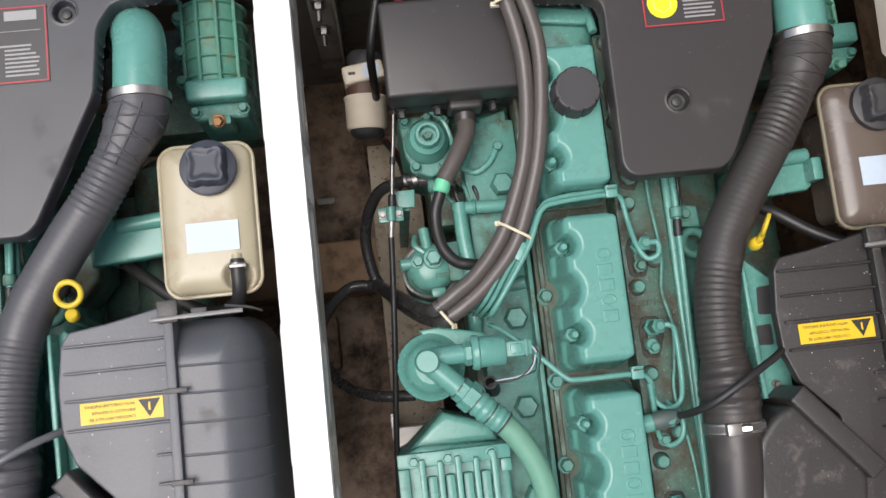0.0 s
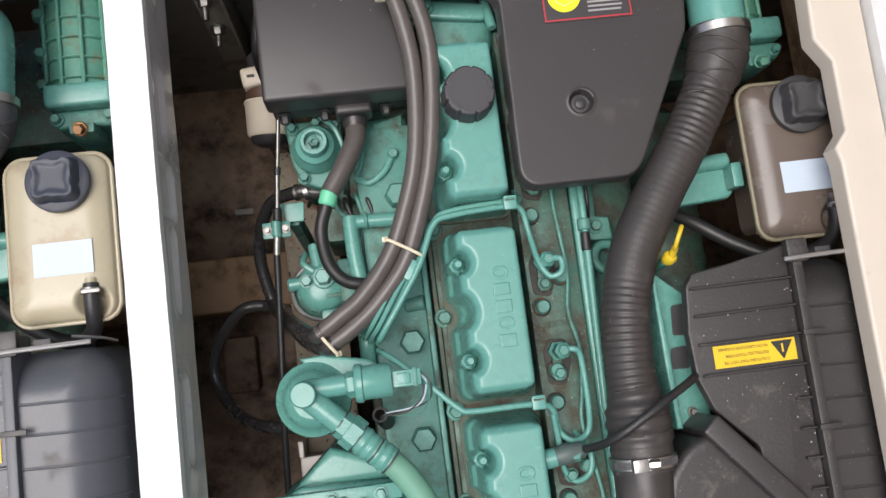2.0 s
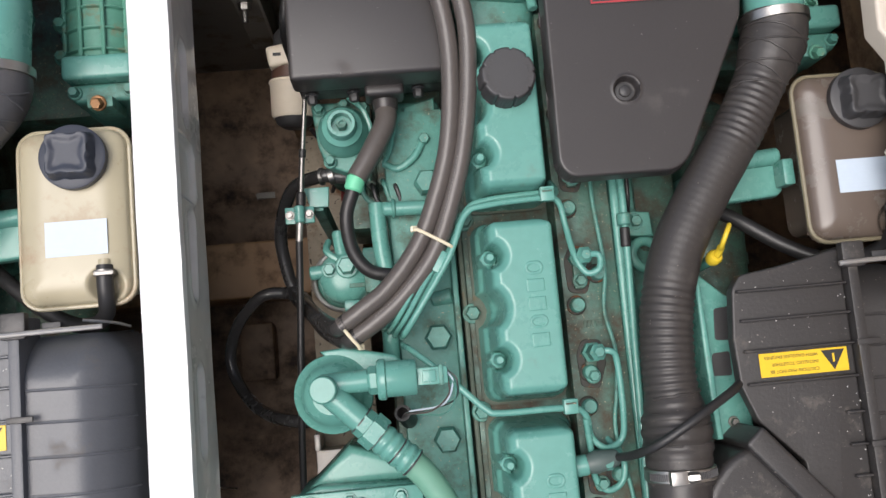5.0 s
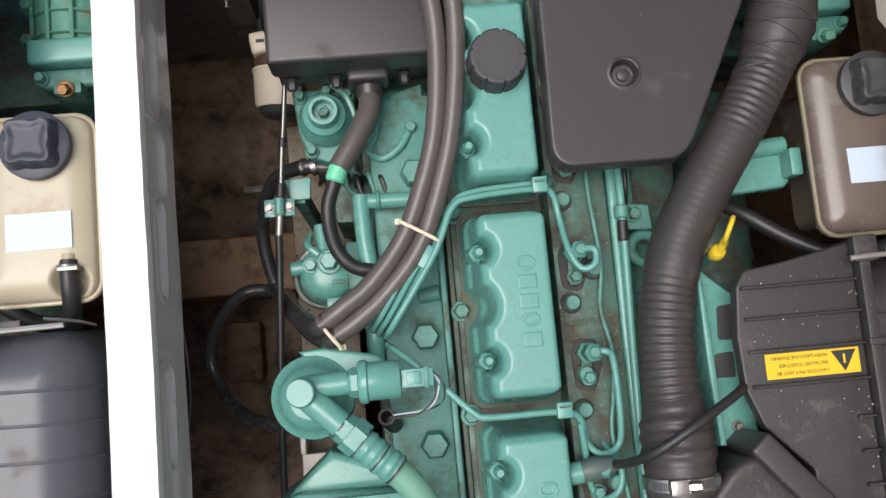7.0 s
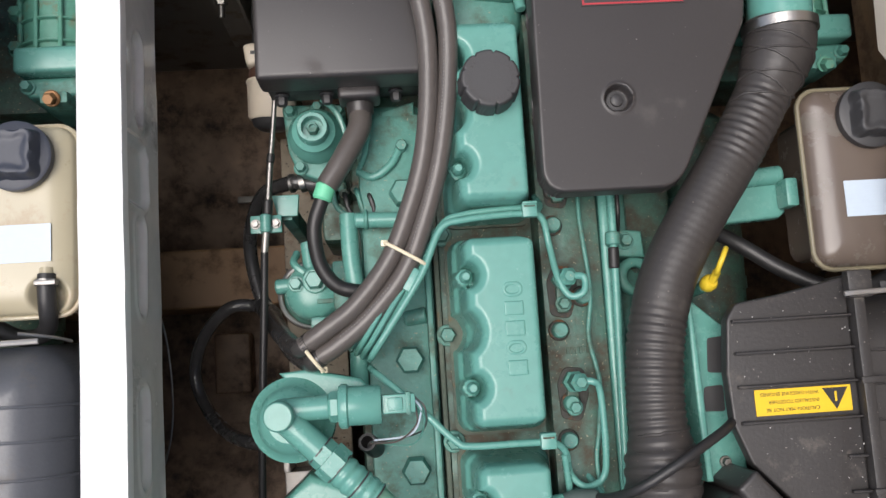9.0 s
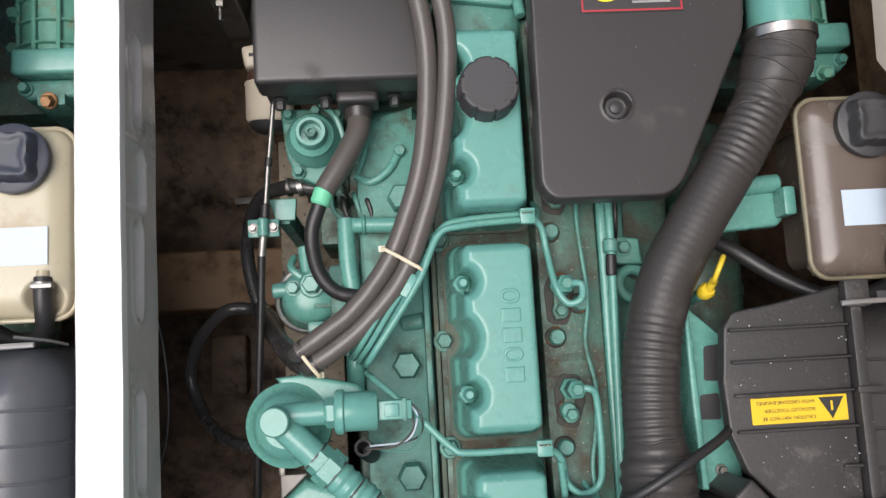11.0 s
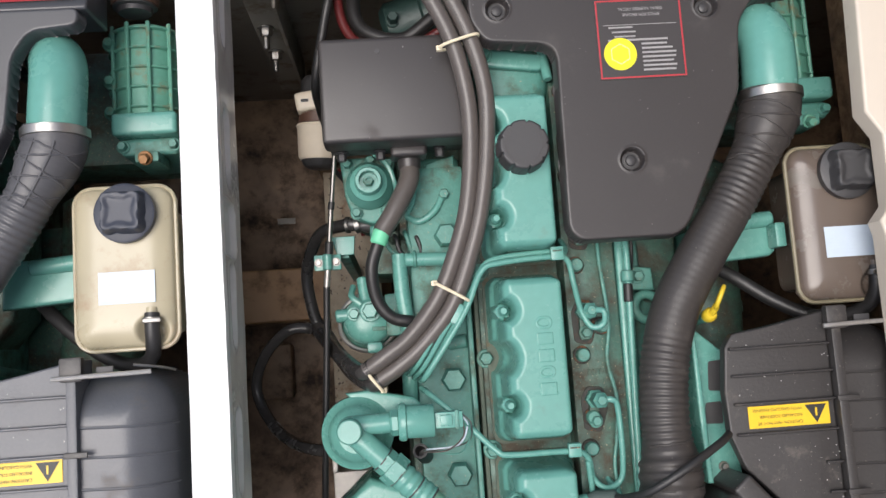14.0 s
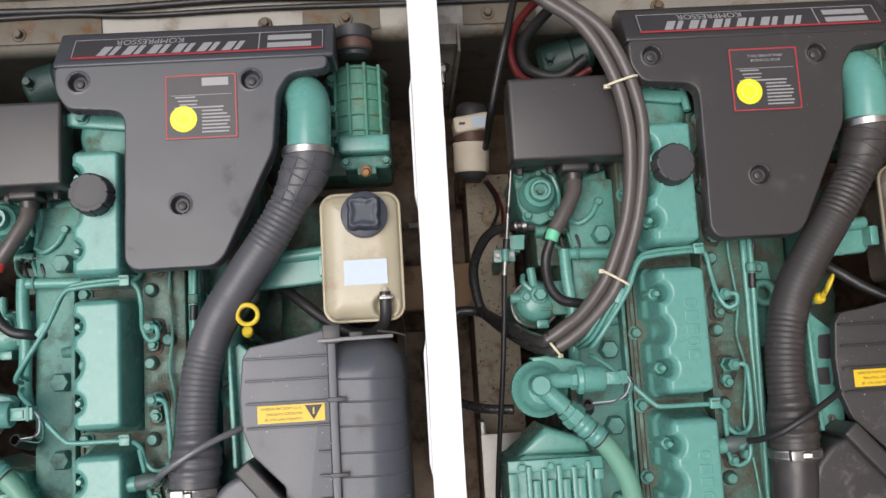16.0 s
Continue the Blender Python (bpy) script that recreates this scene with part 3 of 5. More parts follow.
pipes = [
    [(0.050, 0.062, 0.655), (0.058, 0.072, 0.69), (0.104, 0.138, 0.70), (0.126, 0.183, 0.70), (0.150, 0.192, 0.70), (0.212, 0.1955, 0.698),
     (0.229, 0.190, 0.694), (0.2345, 0.165, 0.69), (0.239, 0.130, 0.70), (0.249, 0.111, 0.704), (0.262, 0.114, 0.708), (0.262, 0.128, 0.712), (0.250, 0.130, 0.704)],
    [(0.050, 0.053, 0.655), (0.062, 0.043, 0.685), (0.097, 0.011, 0.70), (0.128, -0.020, 0.705), (0.145, -0.026, 0.706), (0.212, -0.027, 0.706),
     (0.232, -0.036, 0.70), (0.238, -0.060, 0.69), (0.252, -0.073, 0.69), (0.270, -0.066, 0.688), (0.2735, -0.04, 0.694), (0.271, 0.016, 0.702), (0.264, 0.027, 0.706), (0.253, 0.027, 0.702)],
    [(0.212, 0.1955, 0.704), (0.224, 0.198, 0.695), (0.230, 0.206, 0.68), (0.229, 0.218, 0.66)],
    [(0.232, -0.040, 0.70), (0.236, -0.075, 0.69), (0.240, -0.105, 0.68), (0.252, -0.118, 0.68), (0.268, -0.110, 0.68), (0.271, -0.088, 0.68), (0.258, -0.062, 0.66)],
]
for p in pipes:
    part("injection_pipe", tube(p, PIPE, 10, 7), GREEN, engine)
part("injection_pipe", tube([(0.052, 0.066, 0.64), (0.062, 0.079, 0.682), (0.106, 0.146, 0.694), (0.128, 0.188, 0.694), (0.152, 0.1985, 0.694), (0.212, 0.2025, 0.692), (0.226, 0.204, 0.684)], PIPE, 10, 7), GREEN, engine)
for k in range(1, 4):
    a, c = -0.0058 * k, 0.0040 * k
    part("return_pipe", tube([(0.047 + a, 0.060 + c, 0.60), (0.049 + a, 0.063 + c, 0.655), (0.060 + a, 0.076 + c, 0.688),
                                 (0.082 + a, 0.109 + c, 0.694), (0.103 + a, 0.140 + c, 0.690), (0.112 + a, 0.166 + c, 0.665), (0.117 + a, 0.188 + c, 0.625)], 0.0029, 8, 6), GREEN, engine)
for x, y, z in ((0.2155, 0.1975, 0.7035), (0.2155, -0.0262, 0.711)):
    part("pipe_clip", box((x - 0.0075, y - 0.007, z - 0.007), (x + 0.0075, y + 0.009, z + 0.0035), 0.002), GREEN, engine)
for x, y, z in ((0.2155, 0.1975, 0.7035), (0.2155, -0.0262, 0.711)):
    part("clip_slot", box((x - 0.0055, y + 0.0030, z + 0.0030), (x + 0.0055, y + 0.0048, z + 0.0042), 0.0003, 1), GREEN_DIRTY, engine)
    part("clip_lip", box((x - 0.0072, y + 0.0060, z + 0.0025), (x + 0.0072, y + 0.0085, z + 0.0055), 0.001, 2), GREEN, engine)
b = box((-0.006, -0.012, -0.004), (0.006, 0.012, 0.004), 0.002)
bmesh.ops.transform(b, matrix=pose(0.0975, 0.135, 0.697, 0, 0, -32), verts=b.verts)
part("pipe_clip", b, GREEN, engine)
part("leak_off_line", tube([(0.272, 0.22, 0.670), (0.271, 0.187, 0.674), (0.275, 0.117, 0.678), (0.270, 0.071, 0.676), (0.277, 0.025, 0.678), (0.273, -0.02, 0.676), (0.268, -0.059, 0.676), (0.280, -0.13, 0.672), (0.286, -0.20, 0.668)], 0.0022, 8, 6), GREEN_CAST, engine)
part("coolant_rail", tube([(0.306, 0.40, 0.66), (0.306, 0.217, 0.668), (0.305, 0.165, 0.670), (0.301, 0.04, 0.670), (0.297, -0.09, 0.670), (0.292, -0.35, 0.66)], 0.0042, 12, 5), GREEN, engine)
part("rail_ledge", prism([(0.2965, 0.40), (0.315, 0.40), (0.311, 0.05), (0.303, -0.35), (0.2925, -0.35), (0.2930, 0.04)], 0.585, 0.662, 0.005, 3), GREEN, engine)
part("rail_pipe", tube([(0.317, 0.36, 0.655), (0.316, 0.23, 0.660), (0.316, 0.19, 0.655), (0.320, 0.175, 0.630)], 0.0022, 8, 6), CABLE_BLACK, engine, "thin black lead")
part("rail_joint", rod((0.305, 0.176, 0.67), (0.3045, 0.162, 0.67), 0.0080, 16), GREEN_CAST, engine)
part("rail_sleeve", rod((0.3045, 0.160, 0.67), (0.3035, 0.138, 0.67), 0.0056, 16), CABLE_BLACK, engine, "black rubber sleeve")
b = prism([(0.313, 0.184), (0.345, 0.180), (0.347, 0.152), (0.318, 0.154)], 0.60, 0.636, 0.003)
part("lug_plate", b, GREEN_CAST, engine)
part("lug_bolt", hexbolt((0.326, 0.170, 0.636), 0.007, 0.01), GREEN_CAST, engine)
part("lifting_ring", sweep(ring_path((0.337, 0.132, 0.628), 0.016, (0.1, 0.1, 1), 28), 0.006, 10), GREEN_CAST, engine)
part("lifting_ring", sweep(ring_path((0.359, 0.026, 0.668), 0.014, (0.1, 0.1, 1), 28), 0.0055, 10), GREEN_CAST, engine)
part("ring_lug", box((0.350, 0.004, 0.58), (0.366, 0.014, 0.668), 0.003), GREEN_CAST, engine)
part("lifting_eye", prism([(0.106, 0.452), (0.116, 0.438), (0.215, 0.425), (0.226, 0.43), (0.226, 0.445), (0.18, 0.452), (0.14, 0.458)], 0.668, 0.682, 0.004), GREEN, engine)
part("eye_post", rod((0.222, 0.455, 0.675), (0.226, 0.412, 0.685), 0.006, 12), GREEN, engine)
part("eye_bolt", hexbolt((0.150, 0.447, 0.682), 0.008, 0.012), GREEN_CAST, engine)

# injection pump and its domed front
part("injection_pump", prism([(-0.036, 0.350), (-0.030, 0.296), (-0.020, 0.272), (0.004, 0.262), (0.026, 0.274), (0.034, 0.296), (0.034, 0.350)], 0.45, 0.590, 0.005, corner=0.006), GREEN_CAST, engine)
part("pump_dome", lathe((0.001, 0.311, 0.590), (0.001, 0.311, 0.638), [(0, 0.0300), (0.30, 0.0295), (0.42, 0.0245), (0.62, 0.0235), (0.70, 0.0175), (0.96, 0.0165), (1, 0.0155), (1, 0.0120), (0.74, 0.0112)], 36), GREEN, engine)
part("dome_nut", lathe((0.001, 0.311, 0.622), (0.001, 0.311, 0.639), [(0, 0.0068), (0.8, 0.0068), (0.9, 0.0058), (0.9, 0.0035), (0.7, 0.003)], 6), GREEN_CAST, engine)
for x, y in ((-0.026, 0.341), (0.027, 0.339), (-0.017, 0.277), (0.020, 0.278), (0.004, 0.344)):
    part("pump_screw", hexbolt((x, y, 0.590), 0.0060, 0.014), GREEN_CAST, engine)
part("pump_body", box((0.0, 0.20, 0.40), (0.062, 0.29, 0.545), 0.008), GREEN_DIRTY, engine)
part("pump_neck", rod((-0.002, 0.258, 0.56), (0.03, 0.256, 0.56), 0.011, 16), GREEN_CAST, engine)
part("regulator_box", box((0.056, 0.228, 0.48), (0.118, 0.345, 0.588), 0.008, 3), GREEN_CAST, engine)
part("regulator_lid", prism([(0.074, 0.335), (0.112, 0.345), (0.112, 0.30), (0.098, 0.285), (0.074, 0.30)], 0.588, 0.60, 0.003), GREEN_CAST, engine)
part("regulator_link", tube([(0.046, 0.268, 0.60), (0.062, 0.260, 0.606), (0.082, 0.272, 0.608), (0.094, 0.292, 0.606)], 0.0045, 10), GREEN, engine)
part("link_eye", hexbolt((0.095, 0.293, 0.60), 0.007, 0.013), GREEN_CAST, engine)
part("fuel_line", tube([(0.055, 0.335, 0.62), (0.060, 0.315, 0.622), (0.055, 0.285, 0.615), (0.046, 0.268, 0.60)], 0.003, 8), GREEN, engine)
part("fuel_line", tube([(0.010, 0.352, 0.60), (0.026, 0.335, 0.604), (0.034, 0.31, 0.60), (0.036, 0.29, 0.585)], 0.0035, 8), GREEN, engine)
for k in range(4):
    x, y = 0.016 + 0.013 * k, 0.250 - 0.004 * (k % 2)
    part("delivery_valve", lathe((x, y, 0.545), (x, y, 0.592), [(0, 0.0075), (0.4, 0.0075), (0.45, 0.0060), (0.7, 0.0060), (0.75, 0.0068), (1, 0.0055)], 6), GREEN_DIRTY, engine)
    part("delivery_pipe", tube([(x, y, 0.590), (x + 0.002, y - 0.006, 0.603), (x + 0.006, y - 0.022, 0.602), (0.046 + 0.004 * k, 0.205, 0.598), (0.048 + 0.004 * k, 0.16, 0.594)], 0.0030, 8, 6), CABLE_BLACK if k % 2 else GREEN_CAST, engine)

# coolant cross pipe and upright
part("upright_pipe", tube([(0.033, 0.218, 0.615), (0.0345, 0.17, 0.618), (0.039, 0.12, 0.618), (0.037, 0.06, 0.615), (0.036, 0.02, 0.60)], 0.0095, 16), GREEN, engine)
part("cross_pipe", rod((0.040, 0.211, 0.618), (0.125, 0.208, 0.618), 0.0085, 16), GREEN, engine)
part("cross_flange", rod((0.050, 0.211, 0.618), (0.055, 0.211, 0.618), 0.011, 16), GREEN_CAST, engine)
part("front_stub", rod((0.088, 0.103, 0.60), (0.112, 0.106, 0.605), 0.009, 14), GREEN_CAST, engine)

# secondary fuel filter head
ff = part("filter_head", lathe((-0.010, 0.141, 0.555), (-0.010, 0.141, 0.590), [(0, 0.033), (0.5, 0.0325), (0.72, 0.030), (0.86, 0.025), (0.95, 0.017), (1, 0.008)], 28), GREEN, engine)
part("filter_rim", sweep(ring_path((-0.012, 0.138, 0.566), 0.0365, n=36), 0.0028, 8), CHROME, ff, "bright metal rim")
part("filter_canister", rod((-0.011, 0.139, 0.40), (-0.011, 0.139, 0.566), 0.0350, 28), GREEN_CAST, engine)
part("filter_bolt", hexbolt((-0.007, 0.151, 0.588), 0.0105, 0.022), GREEN, ff)
part("filter_bolt", hexbolt((-0.028, 0.149, 0.586), 0.007, 0.014), GREEN, ff)
part("filter_union", rod((-0.052, 0.148, 0.575), (-0.028, 0.149, 0.576), 0.0085, 14), GREEN, ff)
part("filter_union", rod((-0.016, 0.196, 0.575), (-0.013, 0.165, 0.578), 0.0075, 12), GREEN, ff)
part("filter_pipe", tube([(-0.028, 0.185, 0.57), (-0.030, 0.172, 0.585), (-0.018, 0.160, 0.588)], 0.0042, 8), GREEN, ff)
part("filter_lug", box((-0.014, 0.098, 0.555), (0.006, 0.112, 0.59), 0.004), GREEN, ff)
part("filter_bracket", box((0.012, 0.118, 0.55), (0.046, 0.172, 0.592), 0.004), GREEN_CAST, ff)
part("filter_marks", box((-0.006, 0.126, 0.5885), (0.012, 0.131, 0.590), 0.0005, 1), GREEN_CAST, ff)

# crankcase breather: dished can with a banjo elbow
cb = part("breather_can", lathe((-0.028, 0.008, 0.60), (-0.028, 0.008, 0.700), [(0, 0.03), (0.45, 0.039), (0.62, 0.0425), (0.72, 0.0415), (0.78, 0.034), (0.86, 0.032), (0.94, 0.027), (1, 0.02)], 40), GREEN, engine)
part("breather_flange", prism([(-0.040, 0.054), (-0.012, 0.056), (0.040, 0.044), (0.048, 0.036), (0.045, 0.026), (-0.01, 0.02)], 0.655, 0.672, 0.004), GREEN, cb)
part("banjo_bolt", lathe((-0.034, 0.015, 0.70), (-0.034, 0.015, 0.7345), [(0, 0.0150), (0.90, 0.0140), (0.97, 0.0134), (1, 0.0122)], 28), GREEN, cb)
part("outlet_arm", sweep(spline([(-0.034, 0.015, 0.711), (-0.018, -0.001, 0.711), (0.003, -0.022, 0.710)], 6), 0.0135, 18), GREEN, cb)
part("sensor_arm", rod((-0.032, 0.019, 0.709), (0.012, 0.020, 0.708), 0.0115, 18), GREEN, cb)
part("sensor_neck", rod((0.010, 0.0195, 0.708), (0.022, 0.0195, 0.708), 0.0145, 6), GREEN, cb)
sn = part("sensor", lathe((0.020, 0.0195, 0.708), (0.060, 0.019, 0.708), [(0, 0.019), (0.06, 0.021), (0.2, 0.021), (0.24, 0.0185), (0.95, 0.0185), (1, 0.017)], 28), GREEN, cb)
part("sensor_plug", box((0.060, 0.010, 0.700), (0.092, 0.028, 0.718), 0.002), GREEN, sn)
part("plug_tab", box((0.066, 0.013, 0.7165), (0.080, 0.025, 0.7205), 0.0015, 2), GREEN, sn)
part("plug_tab", box((0.083, 0.0085, 0.703), (0.0875, 0.0295, 0.7195), 0.0012, 2), GREEN_CAST, sn)
part("hose_union", lathe((0.000, -0.019, 0.710), (0.018, -0.037, 0.709), [(0, 0.0155), (0.4, 0.0155), (0.42, 0.0185), (1, 0.0185)], 6), GREEN, cb)
part("hose_ferrule", sweep(resample(spline([(0.016, -0.035, 0.709), (0.034, -0.053, 0.707), (0.050, -0.067, 0.705)], 12), 0.0014),
                           lambda s: 0.0148 + 0.0016 * (0.5 + 0.5 * math.cos(2 * math.pi * s / 0.0095)), 20), GREEN, cb)
for x, y, rr in ((0.0005, -0.0195, 0.0152), (0.0180, -0.0370, 0.0162), (0.0345, -0.0535, 0.0150), (0.0490, -0.0665, 0.0152)):
    part("joint_ring", band((x, y, 0.7085), (1, -0.95, -0.06), rr, 0.0016, 0.0006), CAPBLACK, cb, "dark joint line")
part("drain_hose", tube([(0.048, -0.066, 0.705), (0.064, -0.085, 0.702), (0.082, -0.118, 0.697), (0.092, -0.155, 0.69), (0.094, -0.21, 0.675), (0.09, -0.30, 0.63)], 0.0142, 20), PALEHOSE, cb, "pale green rubber hose")
wires = [[(0.092, 0.021, 0.712), (0.097, 0.010, 0.708), (0.086, -0.012, 0.690), (0.050, -0.018, 0.662)],
         [(0.092, 0.018, 0.712), (0.100, 0.002, 0.704), (0.088, -0.022, 0.684), (0.048, -0.020, 0.660)],
         [(0.092, 0.015, 0.710), (0.092, -0.002, 0.700), (0.074, -0.018, 0.682), (0.046, -0.021, 0.660)],
         [(0.092, 0.024, 0.710), (0.101, 0.012, 0.712), (0.096, -0.010, 0.692), (0.052, -0.020, 0.664)]]
for k, p in enumerate(wires):
    part("wire", tube(p, 0.0010, 6), (PAPER, GREEN_CAST, CABLE, STEEL)[k], sn, "thin loose wire")
part("wire_sleeve", lathe((0.050, -0.030, 0.62), (0.043, -0.019, 0.662), [(0, 0.0095), (0.92, 0.0095), (1, 0.0088), (1, 0.0062), (0.4, 0.0055)], 18), CABLE_BLACK, engine, "open black cable sleeve")

# finned charge cooler lid in front
fl = part("front_housing", prism([(-0.080, -0.34), (0.056, -0.34), (0.056, -0.094), (-0.054, -0.088), (-0.080, -0.10)], 0.50, 0.652, 0.006, corner=0.006), GREEN, engine)
part("sloping_neck", prism([(-0.066, -0.093), (-0.018, -0.050), (0.040, -0.070), (0.048, -0.093)], 0.50, 0.632, 0.010), GREEN, engine)
b = bmesh.new()
for lo, hi in (((-0.082, -0.112, 0.652), (0.058, -0.094, 0.664)), ((-0.082, -0.34, 0.652), (-0.068, -0.112, 0.664)), ((0.044, -0.128, 0.652), (0.058, -0.112, 0.664))):
    box(lo, hi, 0.003, 2, b)
part("housing_rim", b, GREEN, fl)
for x in (-0.062, -0.02, 0.034):
    part("rim_bolt", hexbolt((x, -0.104, 0.664), 0.006, 0.007), GREEN, fl)
for k in range(5):
    x = -0.052 + 0.022 * k
    part("fin", box((x - 0.0035, -0.34, 0.652), (x + 0.0035, -0.102 - 0.004 * (k % 2), 0.672), 0.0022), GREEN, fl)
for k in range(4):
    x = -0.041 + 0.022 * k
    part("fin", box((x - 0.0065, -0.34, 0.648), (x + 0.0065, -0.124, 0.660), 0.004), GREEN, fl)

for k in range(7):
    part("casting_mark", box((0.2480 + 0.0045 * k, 0.0545, 0.6655), (0.2508 + 0.0045 * k, 0.0615, 0.6672), 0.0004, 1), GREEN_DIRTY, engine)

# bearer under the port side of the engine
for dx in (0.0, -0.833):
    tb = thing("engine_bearer", (-0.03 + dx, -0.1, FLOOR), "rust-pitted steel engine bearer with an aluminium edge", "engine bearer", "engine bearers")
    part("bearer_plate", box((-0.086 + dx, -0.60, 0.185), (0.004 + dx, 0.43, 0.205), 0.004), RUSTY, tb)
    part("bearer_web", box((-0.078 + dx, -0.60, FLOOR), (-0.004 + dx, 0.43, 0.184), 0.004), BILGE, tb)
    b = box((-0.091 + dx, -0.60, 0.206), (-0.012 + dx, -0.088, 0.262), 0.003)
    box((-0.091 + dx, -0.0875, 0.206), (-0.082 + dx, -0.063, 0.275), 0.002, 2, b)
    part("aluminium_edge", b, ALU, tb, "bare aluminium edge")


# ---- things bolted on the engine ----
def words(text, size, at, turn, mat, parent, name="lettering", lean=0.0):
    c = bpy.data.curves.new("words", "FONT")
    c.body, c.size, c.extrude = text, size, 0.0001
    c.align_x, c.align_y = "LEFT", "CENTER"
    o = bpy.data.objects.new("words", c)
    scene.collection.objects.link(o)
    bpy.context.view_layer.update()
    me = bpy.data.meshes.new_from_object(o.evaluated_get(bpy.context.evaluated_depsgraph_get()))
    bpy.data.objects.remove(o)
    b = bmesh.new()
    b.from_mesh(me)
    bmesh.ops.transform(b, matrix=pose(*at, lean, 0, turn), verts=b.verts)
    return part(name, b, mat, parent)


def plastic_cover():
    t = keep(thing("engine_cover", (0.32, 0.38, 0.60), "matt black moulded plastic engine cover with a sticker", "engine cover", "engine covers"))
    out = [(0.128, 0.511), (0.129, 0.472), (0.146, 0.444), (0.217, 0.438), (0.227, 0.428), (0.2240, 0.221), (0.237, 0.2065), (0.350, 0.2065), (0.366, 0.219),
           (0.441, 0.372), (0.449, 0.455), (0.468, 0.482), (0.522, 0.487), (0.524, 0.511)]
    out = rounded_outline(out, 0.012)
    wells = ((0.306, 0.298), (0.164, 0.484), (0.410, 0.4765))

    def top(X, Y):
        d = -(outline_distance(X, Y, out) - 0.0) + 0.0
        z = 0.714 + 0.0175 * smoothstep(0.0, 0.0018, d) + 0.0035 * np.sqrt(np.clip(1 - (1 - np.clip((d - 0.001) / 0.0035, 0, 1)) ** 2, 0, 1))
        for x, y in wells:
            r = np.hypot(X - x, Y - y)
            z = z + 0.0008 * smoothstep(0.0170, 0.0150, r) - 0.0120 * smoothstep(0.0140, 0.0112, r)
        return np.where(d > 0, z, 0.0)

    part("shell", relief(0.124, 0.529, 0.2025, 0.523, 0.0013, top, 0.714), PLASTIC, t, smooth=70)
    b = bmesh.new()
    prof = [(0.507, 0.66), (0.507, 0.7347), (0.514, 0.7347), (0.568, 0.702), (0.575, 0.688), (0.575, 0.66)]
    rows = [[b.verts.new((x, y, z)) for y, z in prof] for x in (0.128, 0.531)]
    for k in range(len(prof)):
        j = (k + 1) % len(prof)
        b.faces.new((rows[0][k], rows[0][j], rows[1][j], rows[1][k]))
    b.faces.new(rows[0])
    b.faces.new(rows[1][::-1])
    soften(b, b.edges, 0.005, 3)
    part("rear_lip", b, PLASTIC, t)
    tilt = math.degrees(math.atan2(0.7347 - 0.702, 0.568 - 0.514))

    def on_lip(x0, x1, s0, s1, h, mat, name, lab="", shear=0.0):
        q = box((x0, s0, 0), (x1, s1, h))
        for v in q.verts:
            v.co.x += shear * (v.co.y - s0)
        bmesh.ops.transform(q, matrix=pose(0, 0.514, 0.7354, -tilt, 0, 0), verts=q.verts)
        return part(name, q, mat, t, lab)

    on_lip(0.150, 0.517, 0.006, 0.050, 0.0006, STICKER, "name_plate", "black name plate with a red line")
    on_lip(0.152, 0.515, 0.0065, 0.0098, 0.0010, REDINK, "red_line")
    for x0, x1, s0, s1 in ((0.152, 0.515, 0.0480, 0.0490), (0.152, 0.1530, 0.0100, 0.049), (0.514, 0.515, 0.0100, 0.049), (0.421, 0.4225, 0.0100, 0.049)):
        on_lip(x0, x1, s0, s1, 0.0009, GREYINK, "plate_border")
    for k in range(6):
        x = 0.188 + 0.036 * k
        on_lip(x, x + 0.013, 0.0115, 0.0310, 0.0010, GREYINK, "plate_bar", shear=0.45)
        on_lip(x + 0.017, x + 0.025, 0.0115, 0.0310, 0.0010, GREYINK, "plate_bar", shear=0.45)
    run, drop = math.cos(radians(tilt)), math.sin(radians(tilt))
    words("KOMPRESSOR", 0.0160, (0.312, 0.514 + 0.0400 * run + 0.0009 * drop, 0.7354 - 0.0400 * drop + 0.0009 * run), 180, GREYINK, t, lean=tilt)
    on_lip(0.434, 0.498, 0.013, 0.024, 0.0010, GREYINK, "plate_bar")
    on_lip(0.434, 0.498, 0.030, 0.041, 0.0010, GREYINK, "plate_bar")
    for x, y in wells:
        part("mount_post", rod((x, y, 0.59), (x, y, 0.722), 0.0085, 14), CAPBLACK, t)
        part("screw_head", lathe((x, y, 0.7230), (x, y, 0.7290), [(0, 0.0098), (0.35, 0.0098), (0.4, 0.0064), (0.85, 0.0062), (1, 0.005)], 18), CAPBLACK, t)
    # sticker with red border
    st = part("sticker", box((0.277, 0.392, 0.7354), (0.380, 0.488, 0.7360)), STICKER, t, "dark sticker with a red border and a yellow dot")
    b = bmesh.new()
    for lo, hi in (((0.278, 0.393), (0.379, 0.3948)), ((0.278, 0.4852), (0.379, 0.487)), ((0.278, 0.3949), (0.2798, 0.4851)), ((0.3772, 0.3949), (0.379, 0.4851))):
        box((*lo, 0.7361), (*hi, 0.7365), 0, 1, b)
    part("red_border", b, REDINK, st)
    part("yellow_dot", rod((0.303, 0.422, 0.7361), (0.303, 0.422, 0.7366), 0.0192, 32, 0), YELLOWDOT, st)
    b = bmesh.new()
    for k in range(6):
        a0, a1 = math.pi * k / 3 + math.pi / 6, math.pi * (k + 1) / 3 + math.pi / 6
